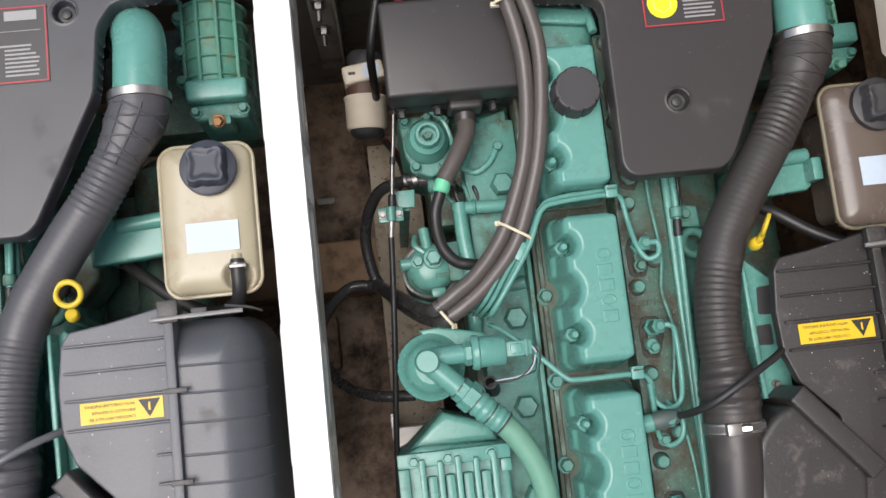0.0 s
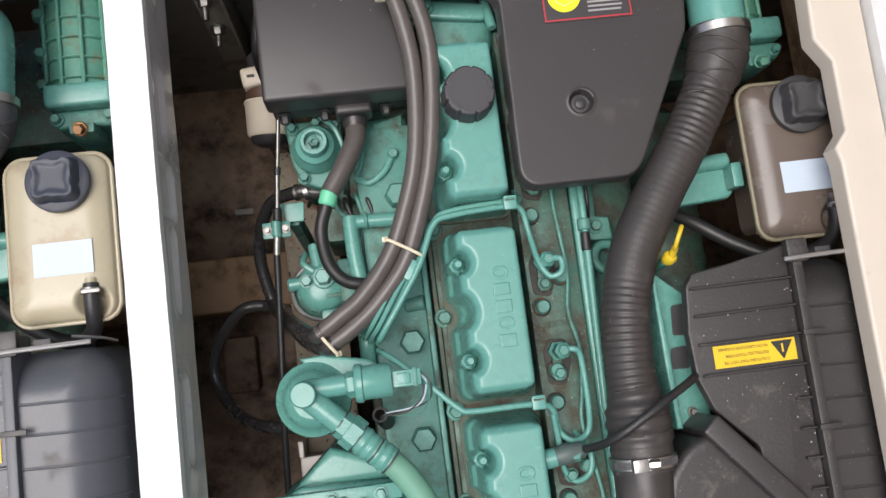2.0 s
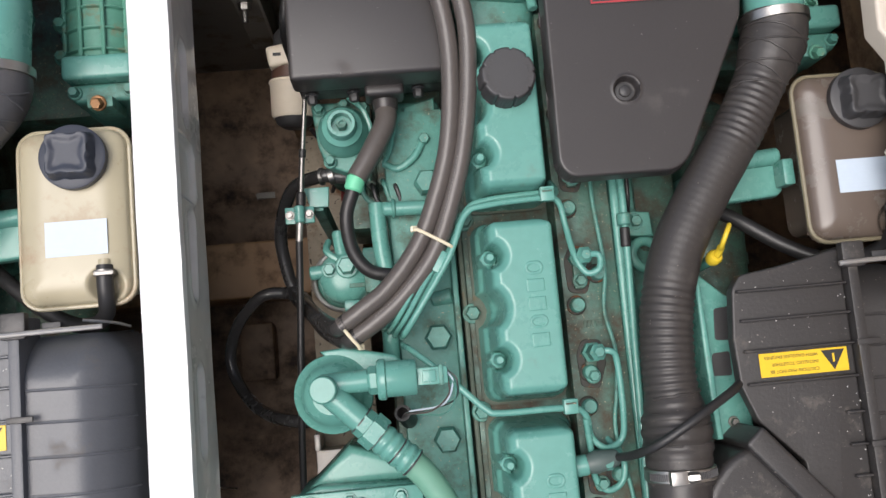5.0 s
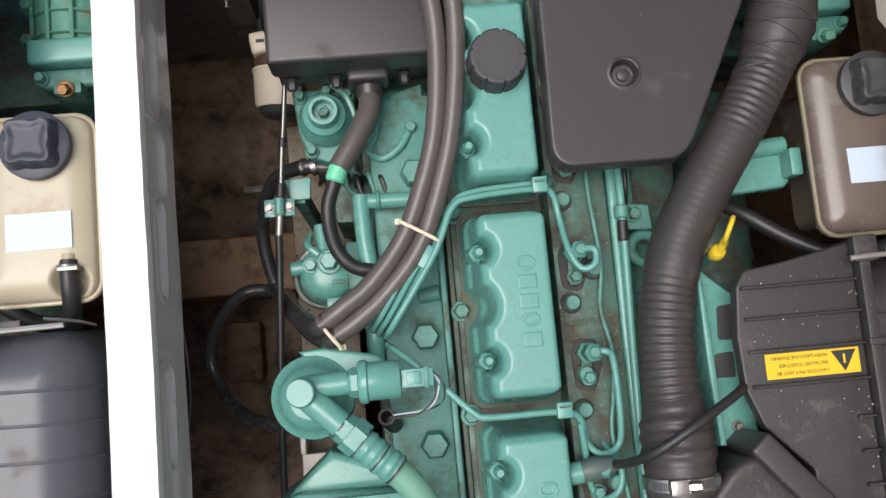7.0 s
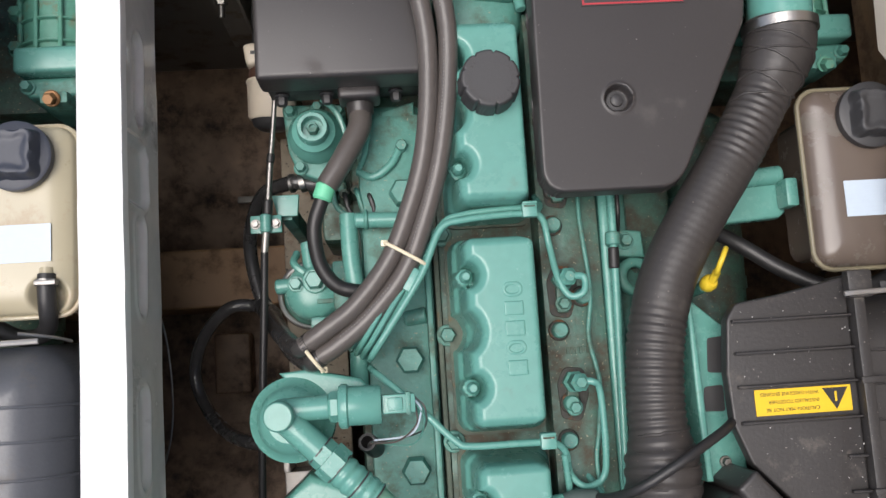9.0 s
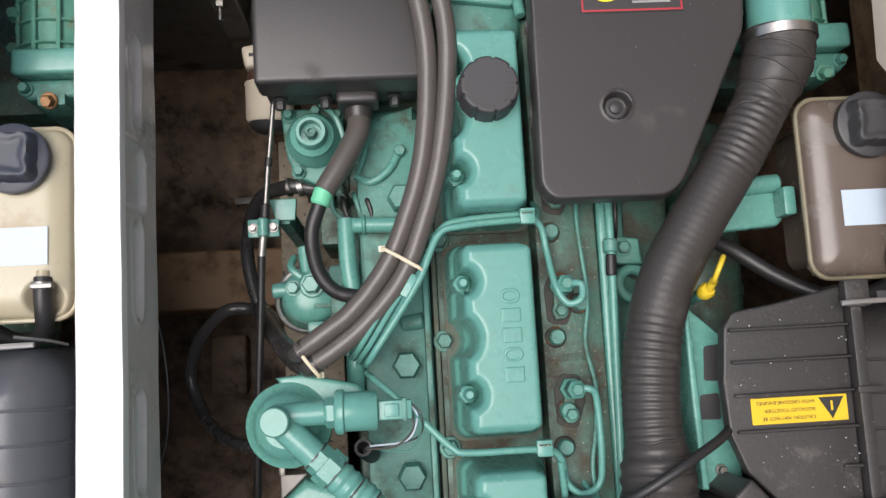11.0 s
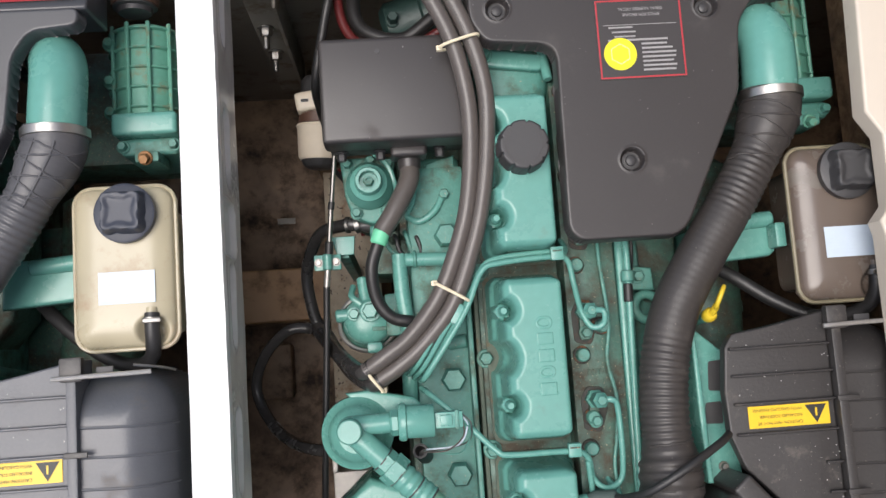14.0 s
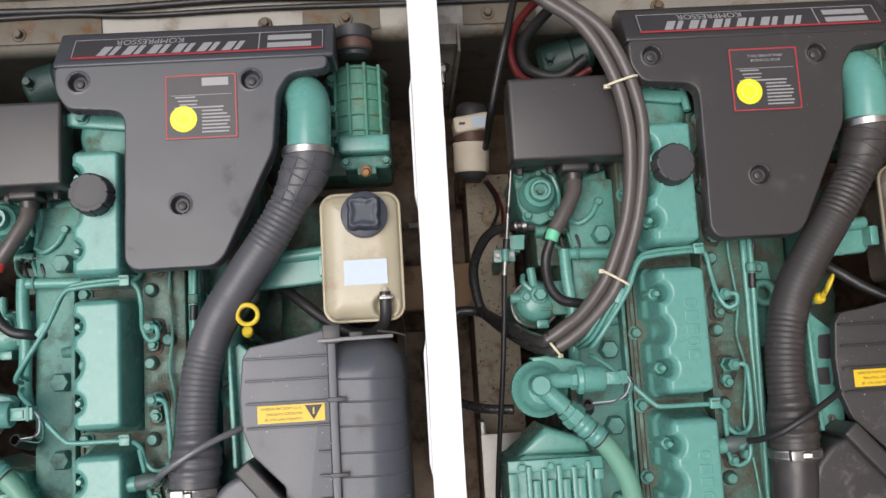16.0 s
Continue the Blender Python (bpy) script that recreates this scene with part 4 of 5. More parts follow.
        p, q = Vector((0.303 + 0.012 * math.cos(a0), 0.422 + 0.012 * math.sin(a0), 0.7368)), Vector((0.303 + 0.012 * math.cos(a1), 0.422 + 0.012 * math.sin(a1), 0.7368))
        rod(p, q, 0.0004, 6, 0, b)
    part("dot_mark", b, TIE, st)
    rng = random.Random(4)
    for k in range(8):
        y = 0.401 + 0.0052 * k
        part("printed_bar", box((0.329 if k < 7 else 0.290, y, 0.7361), (0.370 - rng.random() * 0.012, y + 0.0022, 0.7364)), GREYINK, st)
    for k, line in enumerate(("SPACE FOR ENGINE", "SERIAL NUMBER DECAL")):
        words(line, 0.0050, (0.3535 + 0.004 * k, 0.4690 + 0.0068 * k, 0.73625), 180, GREYINK, st)
    for k in range(3):
        y = 0.442 + 0.0055 * k
        part("printed_bar", box((0.290 + rng.random() * 0.01, y, 0.7361), (0.318 + rng.random() * 0.02, y + 0.0018, 0.7364)), GREYINK, st)
    part("serial_patch", box((0.330, 0.470, 0.7361), (0.368, 0.482, 0.7364)), GREYINK, st)
    part("printed_line", box((0.286, 0.4565, 0.7361), (0.372, 0.4572, 0.7364)), GREYINK, st)
    return t


plastic_cover()


def relay_box():
    t = keep(thing("junction_box", (0.04, 0.41, 0.58), "black plastic junction box with a cable gland", "junction box", "junction boxes"))
    part("lid", box((-0.048, 0.344, 0.655), (0.127, 0.470, 0.702), 0.006, 3), PLASTIC, t)
    part("base", box((-0.044, 0.349, 0.605), (0.123, 0.466, 0.654), 0.004), PLASTIC, t)
    part("lid_mark", rod((0.022, 0.452, 0.702), (0.022, 0.452, 0.7026), 0.003, 10, 0), CAPBLACK, t)
    part("gland", lathe((0.053, 0.349, 0.638), (0.053, 0.322, 0.636), [(0, 0.019), (0.45, 0.019), (0.5, 0.015), (1, 0.014)], 20), PLASTIC, t)
    part("gland_plate", box((0.031, 0.333, 0.625), (0.075, 0.3485, 0.664), 0.005, 3), PLASTIC, t)
    for x in (-0.030, 0.018, 0.092):
        part("screw", hexbolt((x, 0.3485, 0.632), 0.006, 0.012, up=(0, -1, 0)), CAPBLACK, t)
    part("sleeve", tube([(0.053, 0.325, 0.637), (0.0505, 0.305, 0.642), (0.033, 0.272, 0.648), (0.014, 0.243, 0.650)], lambda s: 0.0125 - 0.022 * max(0, s - 0.02) * 0.5, 18), CABLE, t, "dark grey cable sleeve")
    part("tape", rod((0.0145, 0.2455, 0.650), (0.0085, 0.2285, 0.6495), 0.0105, 20), MINT, t, "bright green tape band")
    part("cable", tube([(0.0095, 0.232, 0.6495), (-0.001, 0.200, 0.645), (0.003, 0.163, 0.635), (0.020, 0.140, 0.63), (0.046, 0.133, 0.625), (0.06, 0.133, 0.60)], 0.0078, 16), CABLE_BLACK, t, "black cable")
    return t


RELAY = relay_box()


def intake_hose():
    t = keep(thing("intake_hose", (0.33, 0.05, 0.66), "ribbed black rubber intake hose with steel clamps", "hose", "intake hoses"))
    ctrl = [(0.4855, 0.374, 0.711), (0.482, 0.348, 0.711), (0.457, 0.298, 0.713), (0.427, 0.249, 0.714), (0.381, 0.184, 0.714), (0.346, 0.127, 0.714), (0.327, 0.07, 0.716), (0.319, 0.01, 0.720),
            (0.318, -0.045, 0.726), (0.316, -0.075, 0.730), (0.314, -0.112, 0.732)]
    step = 0.0013
    path = resample(spline(ctrl, 14), step)
    total = step * len(path)

    def radius(s):
        r = 0.0275
        r += 0.0078 * smoothstep(0.085, 0.03, s)
        r += 0.0076 * smoothstep(total - 0.095, total - 0.06, s) - 0.002 * smoothstep(total - 0.035, total - 0.02, s)
        deep = 0.00005 + 0.0007 * smoothstep(0.075, 0.09, s) * smoothstep(0.165, 0.15, s)
        deep += 0.0006 * smoothstep(total - 0.215, total - 0.19, s) * smoothstep(total - 0.085, total - 0.095, s)
        deep += 0.0009 * smoothstep(total - 0.085, total - 0.075, s) * smoothstep(total - 0.022, total - 0.03, s)
        pitch = 0.0080 if s < total - 0.085 else 0.0145
        wave = math.cos(2 * math.pi * s / pitch + 0.5 * math.sin(31 * s))
        r += deep * (abs(wave) ** 0.6 * math.copysign(1, wave) - 0.3) + 0.00012 * math.sin(147 * s)
        return float(r)

    hose = part("hose", sweep(path, radius, 36), RUBBER, t)
    # mould ridges near the upper end
    def arc(name, s0, slope, a0, a1, width):
        rid = []
        for k in range(25):
            an = a0 + (a1 - a0) * k / 24
            i = min(max(int((s0 + slope * an) / step), 2), len(path) - 3)
            d = (path[i + 1] - path[i - 1]).normalized()
            side = d.cross(Vector((0, 0, 1))).normalized()
            rid.append(path[i] + (Vector((0, 0, 1)) * math.cos(an) + side * math.sin(an)) * (radius(i * step) + 0.0002))
        part(name, sweep(rid, width, 8), RUBBER, hose)

    for k in range(6):
        arc("ridge", 0.024 + 0.0125 * k, 0.011 if k % 2 else -0.006, -1.5, 1.5, 0.0013)
    for an in (0.30, -0.35):
        seam = []
        for i in range(14, 74):
            d = (path[i + 1] - path[i - 1]).normalized()
            side = d.cross(Vector((0, 0, 1))).normalized()
            seam.append(path[i] + (Vector((0, 0, 1)) * math.cos(an) + side * math.sin(an)) * (radius(i * step) + 0.0002))
        part("long_ridge", sweep(seam, 0.0013, 8), RUBBER, hose)
    for k in range(4):
        arc("ridge", total - 0.090 + 0.016 * k, 0.002, -1.3, 1.0, 0.0017)
    part("clamp", band((0.4855, 0.369, 0.711), (0.0, 1, 0), 0.0366, 0.011), CHROME, t, "bright steel hose clamp")
    part("clamp", band((0.3145, -0.099, 0.732), (0.02, 1, 0), 0.0345, 0.013), CHROME, t, "steel worm-drive clamp")
    sc = part("clamp_screw", box((0.293, -0.106, 0.7615), (0.310, -0.092, 0.7715), 0.002), CHROME, t)
    part("screw_head", lathe((0.310, -0.099, 0.7680), (0.321, -0.099, 0.7700), [(0, 0.0045), (0.3, 0.0055), (1, 0.005)], 6), CHROME, sc)
    b = bmesh.new()
    for k in range(44):
        an = -1.25 + 0.057 * k
        c = Vector((0.3145 + 0.0358 * math.sin(an), -0.099, 0.732 + 0.0358 * math.cos(an)))
        box(c - Vector((0.0005, 0.0035, 0.0005)), c + Vector((0.0005, 0.0035, 0.0005)), 0, 1, b)
    part("clamp_slots", b, CAPBLACK, sc)
    # rigid tube below
    part("inlet_tube", tube([(0.314, -0.100, 0.730), (0.313, -0.14, 0.728), (0.311, -0.20, 0.72), (0.311, -0.32, 0.70)], 0.0315, 32), PLASTIC, t, "smooth black plastic tube")
    return t


intake_hose()


def elbow():
    t = keep(thing("supercharger", (0.55, 0.45, 0.42), "green finned supercharger with a smooth elbow and rust bleeding through", "supercharger", "superchargers"))
    part("elbow", sweep(spline([(0.486, 0.360, 0.711), (0.488, 0.40, 0.711), (0.489, 0.434, 0.708), (0.485, 0.455, 0.698), (0.476, 0.468, 0.680), (0.464, 0.474, 0.655), (0.450, 0.476, 0.60)], 8), 0.0318, 32), GREEN, t, "smooth glossy green elbow")
    part("rotor_case", lathe((0.556, 0.402, 0.580), (0.556, 0.536, 0.580), [(0, 0.030), (0.03, 0.043), (0.5, 0.044), (0.96, 0.042), (1, 0.03)], 40), GREEN_RUST, t)
    part("case_base", box((0.39, 0.37, 0.42), (0.605, 0.53, 0.535), 0.012), GREEN_DIRTY, t)
    for k in range(5):
        y = 0.424 + 0.0255 * k
        part("fin", lathe((0.556, y - 0.0016, 0.580), (0.556, y + 0.0016, 0.580), [(0, 0.0470), (0.3, 0.0485), (0.7, 0.0485), (1, 0.0470)], 40), GREEN_RUST, t)
    for an in (-0.85, -0.28, 0.28, 0.85):
        c = Vector((0.556 + 0.0470 * math.sin(an), 0, 0.580 + 0.0470 * math.cos(an)))
        part("long_rib", rod((c.x, 0.408, c.z), (c.x, 0.533, c.z), 0.0028, 8), GREEN_RUST, t)
    part("end_flange", box((0.524, 0.384, 0.50), (0.604, 0.412, 0.640), 0.006, 3), GREEN, t)
    part("end_foot", box((0.530, 0.362, 0.50), (0.602, 0.3835, 0.622), 0.006, 3), GREEN_CAST, t)
    part("flange_tab", box((0.552, 0.349, 0.585), (0.581, 0.362, 0.640), 0.003), GREEN_CAST, t)
    part("end_bolt", hexbolt((0.5655, 0.354, 0.6400), 0.0066, 0.014, up=(0, -0.35, 0.94)), BRASS, t, "orange corroded bolt")
    for y in (0.422, 0.462, 0.512):
        part("side_boss", rod((0.516, y, 0.54), (0.516, y, 0.604), 0.0095, 16), GREEN_RUST, t)
        part("side_bolt", hexbolt((0.516, y, 0.604), 0.0072, 0.013), GREEN_RUST, t)
    for x in (0.534, 0.596):
        part("flange_bolt", hexbolt((x, 0.3725, 0.622), 0.0062, 0.011), GREEN_CAST, t)
    part("pulley", lathe((0.556, 0.540, 0.632), (0.556, 0.585, 0.632), [(0, 0.020), (0.12, 0.022), (0.15, 0.027), (0.55, 0.0265), (0.6, 0.029), (1, 0.029)], 28), CAPBLACK, t, "dark pulley at the end")
    part("pulley_belt", lathe((0.556, 0.549, 0.632), (0.556, 0.563, 0.632), [(0, 0.0285), (0.5, 0.0292), (1, 0.0285)], 28), BROWN, t)
    return t


elbow()


def tank():
    t = keep(thing("expansion_tank", (0.556, 0.21, 0.60), "yellowed translucent plastic coolant expansion tank with a pale label", "expansion tank", "expansion tanks"))

    def h(X, Y):
        d = -rounded_box(X, Y, 0.500, 0.6125, 0.122, 0.306, 0.020)
        z = 0.690 + 0.008 * smoothstep(0.0, 0.002, d) + 0.017 * np.sqrt(np.clip(1 - (1 - np.clip(d / 0.034, 0, 1)) ** 2, 0, 1))
        well = np.hypot(X - 0.587, Y - 0.140)
        z = z - 0.012 * smoothstep(0.020, 0.010, well)
        return np.where(d > 0, z, 0.0)

    part("shell", relief(0.494, 0.618, 0.116, 0.312, 0.002, h, 0.690), TANK, t, smooth=70)
    part("lower_shell", prism([(0.522, 0.138), (0.600, 0.138), (0.600, 0.292), (0.522, 0.292)], 0.60, 0.6895, 0, corner=0.018), TANK, t)
    part("seam", sweep(rounded_path(0.4995, 0.613, 0.1215, 0.3065, 0.020, 0.6985), 0.0025, 8), TANK, t, "yellowed moulding seam")
    cx, cy = 0.563, 0.2725
    cp = part("cap", lathe((cx, cy, 0.712), (cx, cy, 0.726), [(0, 0.030), (0.3, 0.0335), (0.9, 0.0335), (1, 0.031)], 40), CAPBLUE, t, "blue-black screw cap")

    def kh(X, Y):
        a, r = np.arctan2(Y - cy, X - cx), np.hypot(X - cx, Y - cy)
        edge = 0.0265 + 0.0035 * np.cos(4 * (a - 0.75)) + 0.001 * np.cos(8 * a)
        z = 0.726 + 0.017 * smoothstep(0.0, 0.004, edge - r) - 0.002 * smoothstep(0.006, 0.014, edge - r)
        return np.where(r < edge, z, 0.0)

    part("knob", relief(cx - 0.034, cx + 0.034, cy - 0.034, cy + 0.034, 0.0014, kh, 0.7255), CAPBLUE, cp, smooth=70)
    lab = part("label", box((0.530, 0.172, 0.7153), (0.592, 0.208, 0.7158)), PAPER, t, "pale blue paper label")
    faint = material("faint_print", (0.50, 0.57, 0.66), 0.5, bump=0)
    for k in range(7):
        part("printed_bar", box((0.533, 0.176 + 0.0044 * k, 0.7159), (0.588 - 0.004 * (k % 3), 0.1766 + 0.0044 * k, 0.7161)), faint, lab)
    part("outlet", lathe((0.587, 0.166, 0.712), (0.587, 0.146, 0.714), [(0, 0.0065), (1, 0.0065)], 14), TANK, t)
    part("hose_clip", band((0.587, 0.152, 0.7135), (0, 1, -0.05), 0.0098, 0.006, 0.001), STEEL, t, "small steel hose clip")
    part("clip_screw", box((0.579, 0.149, 0.720), (0.599, 0.154, 0.7245), 0.0015), STEEL, t)
    part("drain_hose", tube([(0.587, 0.160, 0.7125), (0.587, 0.143, 0.7135), (0.586, 0.126, 0.708), (0.580, 0.112, 0.692), (0.562, 0.104, 0.672), (0.533, 0.107, 0.655), (0.495, 0.128, 0.64), (0.455, 0.160, 0.625), (0.42, 0.19, 0.60)], 0.0085, 16), CABLE_BLACK, t, "black rubber drain hose")
    br = part("bracket", prism([(0.396, 0.178), (0.492, 0.184), (0.499, 0.19), (0.499, 0.232), (0.42, 0.236), (0.396, 0.228)], 0.634, 0.650, 0.005), GREEN, t, "green painted mounting bracket")
    part("bracket_curl", rod((0.43, 0.226, 0.648), (0.497, 0.230, 0.652), 0.010, 14), GREEN, br)
    part("bracket_tab", box((0.490, 0.192, 0.650), (0.503, 0.222, 0.676), 0.003), GREEN, br)
    part("bracket_post", box((0.40, 0.185, 0.46), (0.43, 0.225, 0.634), 0.006), GREEN_CAST, br)
    return t


tank()


def air_filter():
    t = keep(thing("air_filter_box", (0.50, 0.0, 0.45), "dusty black ribbed plastic air filter housing with a yellow warning label", "air filter", "air filters"))
    lid = part("lid", prism([(0.387, 0.078), (0.397, 0.092), (0.440, 0.098), (0.505, 0.111), (0.505, -0.36), (0.44, -0.36), (0.44, -0.100), (0.398, -0.057), (0.384, -0.02), (0.382, 0.028)], 0.728, 0.742, 0.004, 3, corner=0.004), PLASTIC_DULL, t)

    def h(X, Y):
        d = -rounded_box(X, Y, 0.44, 0.612, -0.45, 0.098, 0.045)
        z = 0.60 + 0.070 * smoothstep(0.0, 0.004, d) + 0.074 * np.sqrt(np.clip(1 - (1 - np.clip(d / 0.055, 0, 1)) ** 2, 0, 1))
        return np.where((d > 0) & (X > 0.5135), z, 0.0)

    body = part("body", relief(0.5135, 0.6155, -0.37, 0.1015, 0.0025, h, 0.60), PLASTIC_DULL, t, smooth=60)
    part("under_body", box((0.455, -0.36, 0.45), (0.60, 0.07, 0.711), 0.015, 3), PLASTIC_DULL, t)
    part("spine", box((0.5055, -0.37, 0.70), (0.5165, 0.113, 0.753), 0.002), PLASTIC_DULL, t)
    part("spine_top", box((0.500, 0.090, 0.745), (0.524, 0.116, 0.757), 0.003), PLASTIC_DULL, t)
    for k, y in enumerate((0.075, 0.045, 0.014, -0.019, -0.055, -0.087, -0.118, -0.150, -0.182, -0.214, -0.246)):
        x0 = 0.390 if k < 4 else 0.487
        part("rib", box((x0, y - 0.0016, 0.7422), (0.5054, y + 0.0016, 0.7475), 0.001, 1), PLASTIC_DULL, lid)
        xs = np.array([0.5166, 0.535, 0.550, 0.562, 0.574, 0.584, 0.592, 0.599, 0.604, 0.608])
        ys = y - 0.004 - (xs - 0.5166) * 0.03
        zs = h(xs, ys)
        if y < 0.05:
            part("rib", sweep([(a, c, d - 0.0002) for a, c, d in zip(xs, ys, zs)], 0.0018, 6), PLASTIC_DULL, body)
        if k in (2, 5, 8):
            part("clip_tooth", box((0.503, y - 0.003, 0.753), (0.528, y + 0.003, 0.756), 0.001), PLASTIC_DULL, t)
    # wire spring clip
    sp = part("spring_clip", tube([(0.494, 0.094, 0.759), (0.503, 0.0945, 0.7605), (0.53, 0.0950, 0.7605), (0.57, 0.0955, 0.759), (0.596, 0.096, 0.756)], 0.0026, 8), ALU, t, "steel wire spring clip")
    part("clip_plate", box((0.536, 0.094, 0.7445), (0.554, 0.1045, 0.7475), 0.001), CAPBLACK, t)
    part("clip_hook", tube([(0.575, 0.104, 0.748), (0.600, 0.100, 0.738), (0.612, 0.096, 0.72)], 0.0016, 6), STEEL, sp)
    # warning label, read from the bow side
    lb = part("warning_label", box((0.4055, -0.0135, 0.7424), (0.4975, 0.0105, 0.7430), 0.0002, 1), YELLOW, t, "yellow warning label with black print")
    b = bmesh.new()
    pts = [(0.4700, 0.0085), (0.4945, 0.0085), (0.4822, -0.0115)]
    merge(b, prism(pts, 0.7431, 0.7435))
    part("triangle", b, BLACKINK, lb)
    part("triangle_mark", box((0.4812, -0.004, 0.7436), (0.4832, 0.005, 0.7438)), YELLOW, lb)
    for k, line in enumerate(("CAUTION: MAY NOT BE", "INSTALLED TOGETHER", "WITH GASOLINE ENGINES")):
        words(line, 0.0047, (0.4665, -0.0085 + 0.0072 * k, 0.74325), 180, BLACKINK, lb)
    # angled inlet snout
    m = Matrix.Translation((0.4255, -0.1155, 0)) @ Matrix.Rotation(radians(-49.5), 4, "Z")
    sn = part("snout", tube_to_box(), PLASTIC_DULL, t, smooth=50)
    b = box((-0.064, -0.0125, 0.66), (0.066, 0.0125, 0.760), 0.004, 3)
    bmesh.ops.transform(b, matrix=m, verts=b.verts)
    part("snout_rim", b, PLASTIC_DULL, sn)
    tagged(part("grit", bump_specks(), DECK, t, "fine pale grit"), kind="stuff")
    return t


def tube_to_box():
    """The snout: a quarter-round lid that leads to the inlet tube."""
    out = [(0.386, -0.078), (0.460, -0.165), (0.43, -0.36), (0.327, -0.36), (0.327, -0.15), (0.336, -0.116), (0.360, -0.089)]
    return prism(out, 0.66, 0.748, 0.012, 4, corner=0.012)


def bump_specks():
    rng = random.Random(11)
    b = bmesh.new()
    for k in range(45):
        if rng.random() < 0.6:
            x, y = 0.499 + rng.gauss(0, 0.006), rng.uniform(-0.2, 0.07)
        else:
            x, y = rng.uniform(0.39, 0.50), rng.uniform(-0.05, 0.085)
        x = min(x, 0.504)
        if 0.404 < x < 0.499 and -0.015 < y < 0.012:
            continue
        s = rng.uniform(0.00025, 0.0006)
        box((x - s, y - s, 0.7421), (x + s, y + s, 0.7421 + s), 0, 1, b)
    return b


air_filter()


def side_panel():
    t = keep(thing("side_bracket", (0.41, 0.0, 0.40), "green painted sheet bracket with punched slots", "bracket", "side brackets"))
    part("panel", prism([(0.394, 0.098), (0.404, 0.104), (0.448, 0.064), (0.448, -0.085), (0.43, -0.096), (0.400, -0.086), (0.396, 0.0)], 0.54, 0.60, 0.004), GREEN, t)
    part("panel_edge", prism([(0.390, 0.098), (0.3955, 0.098), (0.399, 0.005), (0.401, -0.088), (0.394, -0.088), (0.391, 0.0)], 0.54, 0.625, 0.003), GREEN, t)
    for x, y, k in ((0.424, 0.043, 1.7), (0.4155, -0.004, 1.2)):
        b = prism([(x - 0.010, y - 0.011 * k), (x + 0.014, y - 0.012 * k), (x + 0.014, y + 0.012 * k), (x - 0.007, y + 0.011 * k)], 0.6002, 0.6010, corner=0.004)
        part("slot", b, CAPBLACK, t)
    part("panel_screw", hexbolt((0.424, -0.072, 0.600), 0.005, 0.008), STEEL, t)
    part("panel_leg", box((0.36, -0.08, 0.42), (0.44, 0.05, 0.539), 0.01), GREEN_DIRTY, t)
    grow, pivot = 0.9035, Vector((0.0837, 0.0602, 1.533))
    t.location = pivot + (Vector(t.location) - pivot) * grow
    t.scale = (grow, grow, grow)
    return t


side_panel()


def dipstick(ring):
    t = thing("dipstick", (0.385, 0.118, 0.56), "yellow plastic dipstick handle in a green tube", "dipstick", "dipsticks")
    part("tube", rod((0.380, 0.098, 0.52), (0.387, 0.113, 0.694), 0.006, 12), GREEN_CAST, t)
    part("stopper", lathe((0.387, 0.113, 0.694), (0.3895, 0.117, 0.708), [(0, 0.006), (0.3, 0.0082), (0.8, 0.0082), (1, 0.006)], 20), YELLOWP, t)
    if ring:
        part("handle", sweep(ring_path((0.393, 0.138, 0.725), 0.0140, (0.1, -0.25, 1), 30), 0.0036, 10), YELLOWP, t, "yellow pull ring")
    else:
        b = sweep(ring_path((0.3945, 0.1345, 0.724), 0.0130, (0.793, -0.398, 0.255), 30), 0.0026, 10)
        part("handle", b, YELLOWP, t, "yellow pull ring seen edge-on")
        part("stem", tube([(0.3890, 0.116, 0.706), (0.3905, 0.120, 0.712), (0.392, 0.125, 0.717)], 0.004, 8), YELLOWP, t)
    return t


dipstick(False)
ls = dipstick(True)
ls.location = Vector(ls.location) + Vector((-0.833, 0, 0))


def heater_lead():
    t = keep(thing("sensor_lead", (0.25, -0.08, 0.66), "black sensor lead with a rubber boot", "cable", "sensor leads"))
    part("boot", lathe((0.228, -0.0865, 0.700), (0.262, -0.082, 0.702), [(0, 0.010), (0.3, 0.012), (0.55, 0.0105), (0.9, 0.009), (1, 0.006)], 18), BOOT, t, "grey-green rubber boot")
    part("stub", rod((0.214, -0.0885, 0.699), (0.230, -0.0865, 0.700), 0.011, 16), GREEN, t)
    part("lead", tube([(0.258, -0.082, 0.702), (0.267, -0.078, 0.732), (0.284, -0.067, 0.764), (0.316, -0.048, 0.7745), (0.345, -0.033, 0.768), (0.376, -0.020, 0.748), (0.400, -0.012, 0.705), (0.41, -0.005, 0.65)], 0.0045, 12), CABLE_BLACK, t)
    return t


heater_lead()

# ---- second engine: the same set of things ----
# filter parts whose colour carries the skylight falling on the second engine
SKYLIT = {"lid": PLASTIC_SKYLIT, "body": PLASTIC_SKYLIT, "spine": PLASTIC_SKYLIT, "rib": PLASTIC_SKYLIT, "snout": PLASTIC_SKYLIT, "under_body": PLASTIC_SKYLIT}


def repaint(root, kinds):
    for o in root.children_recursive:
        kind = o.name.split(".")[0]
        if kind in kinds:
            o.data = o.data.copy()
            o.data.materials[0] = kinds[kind]



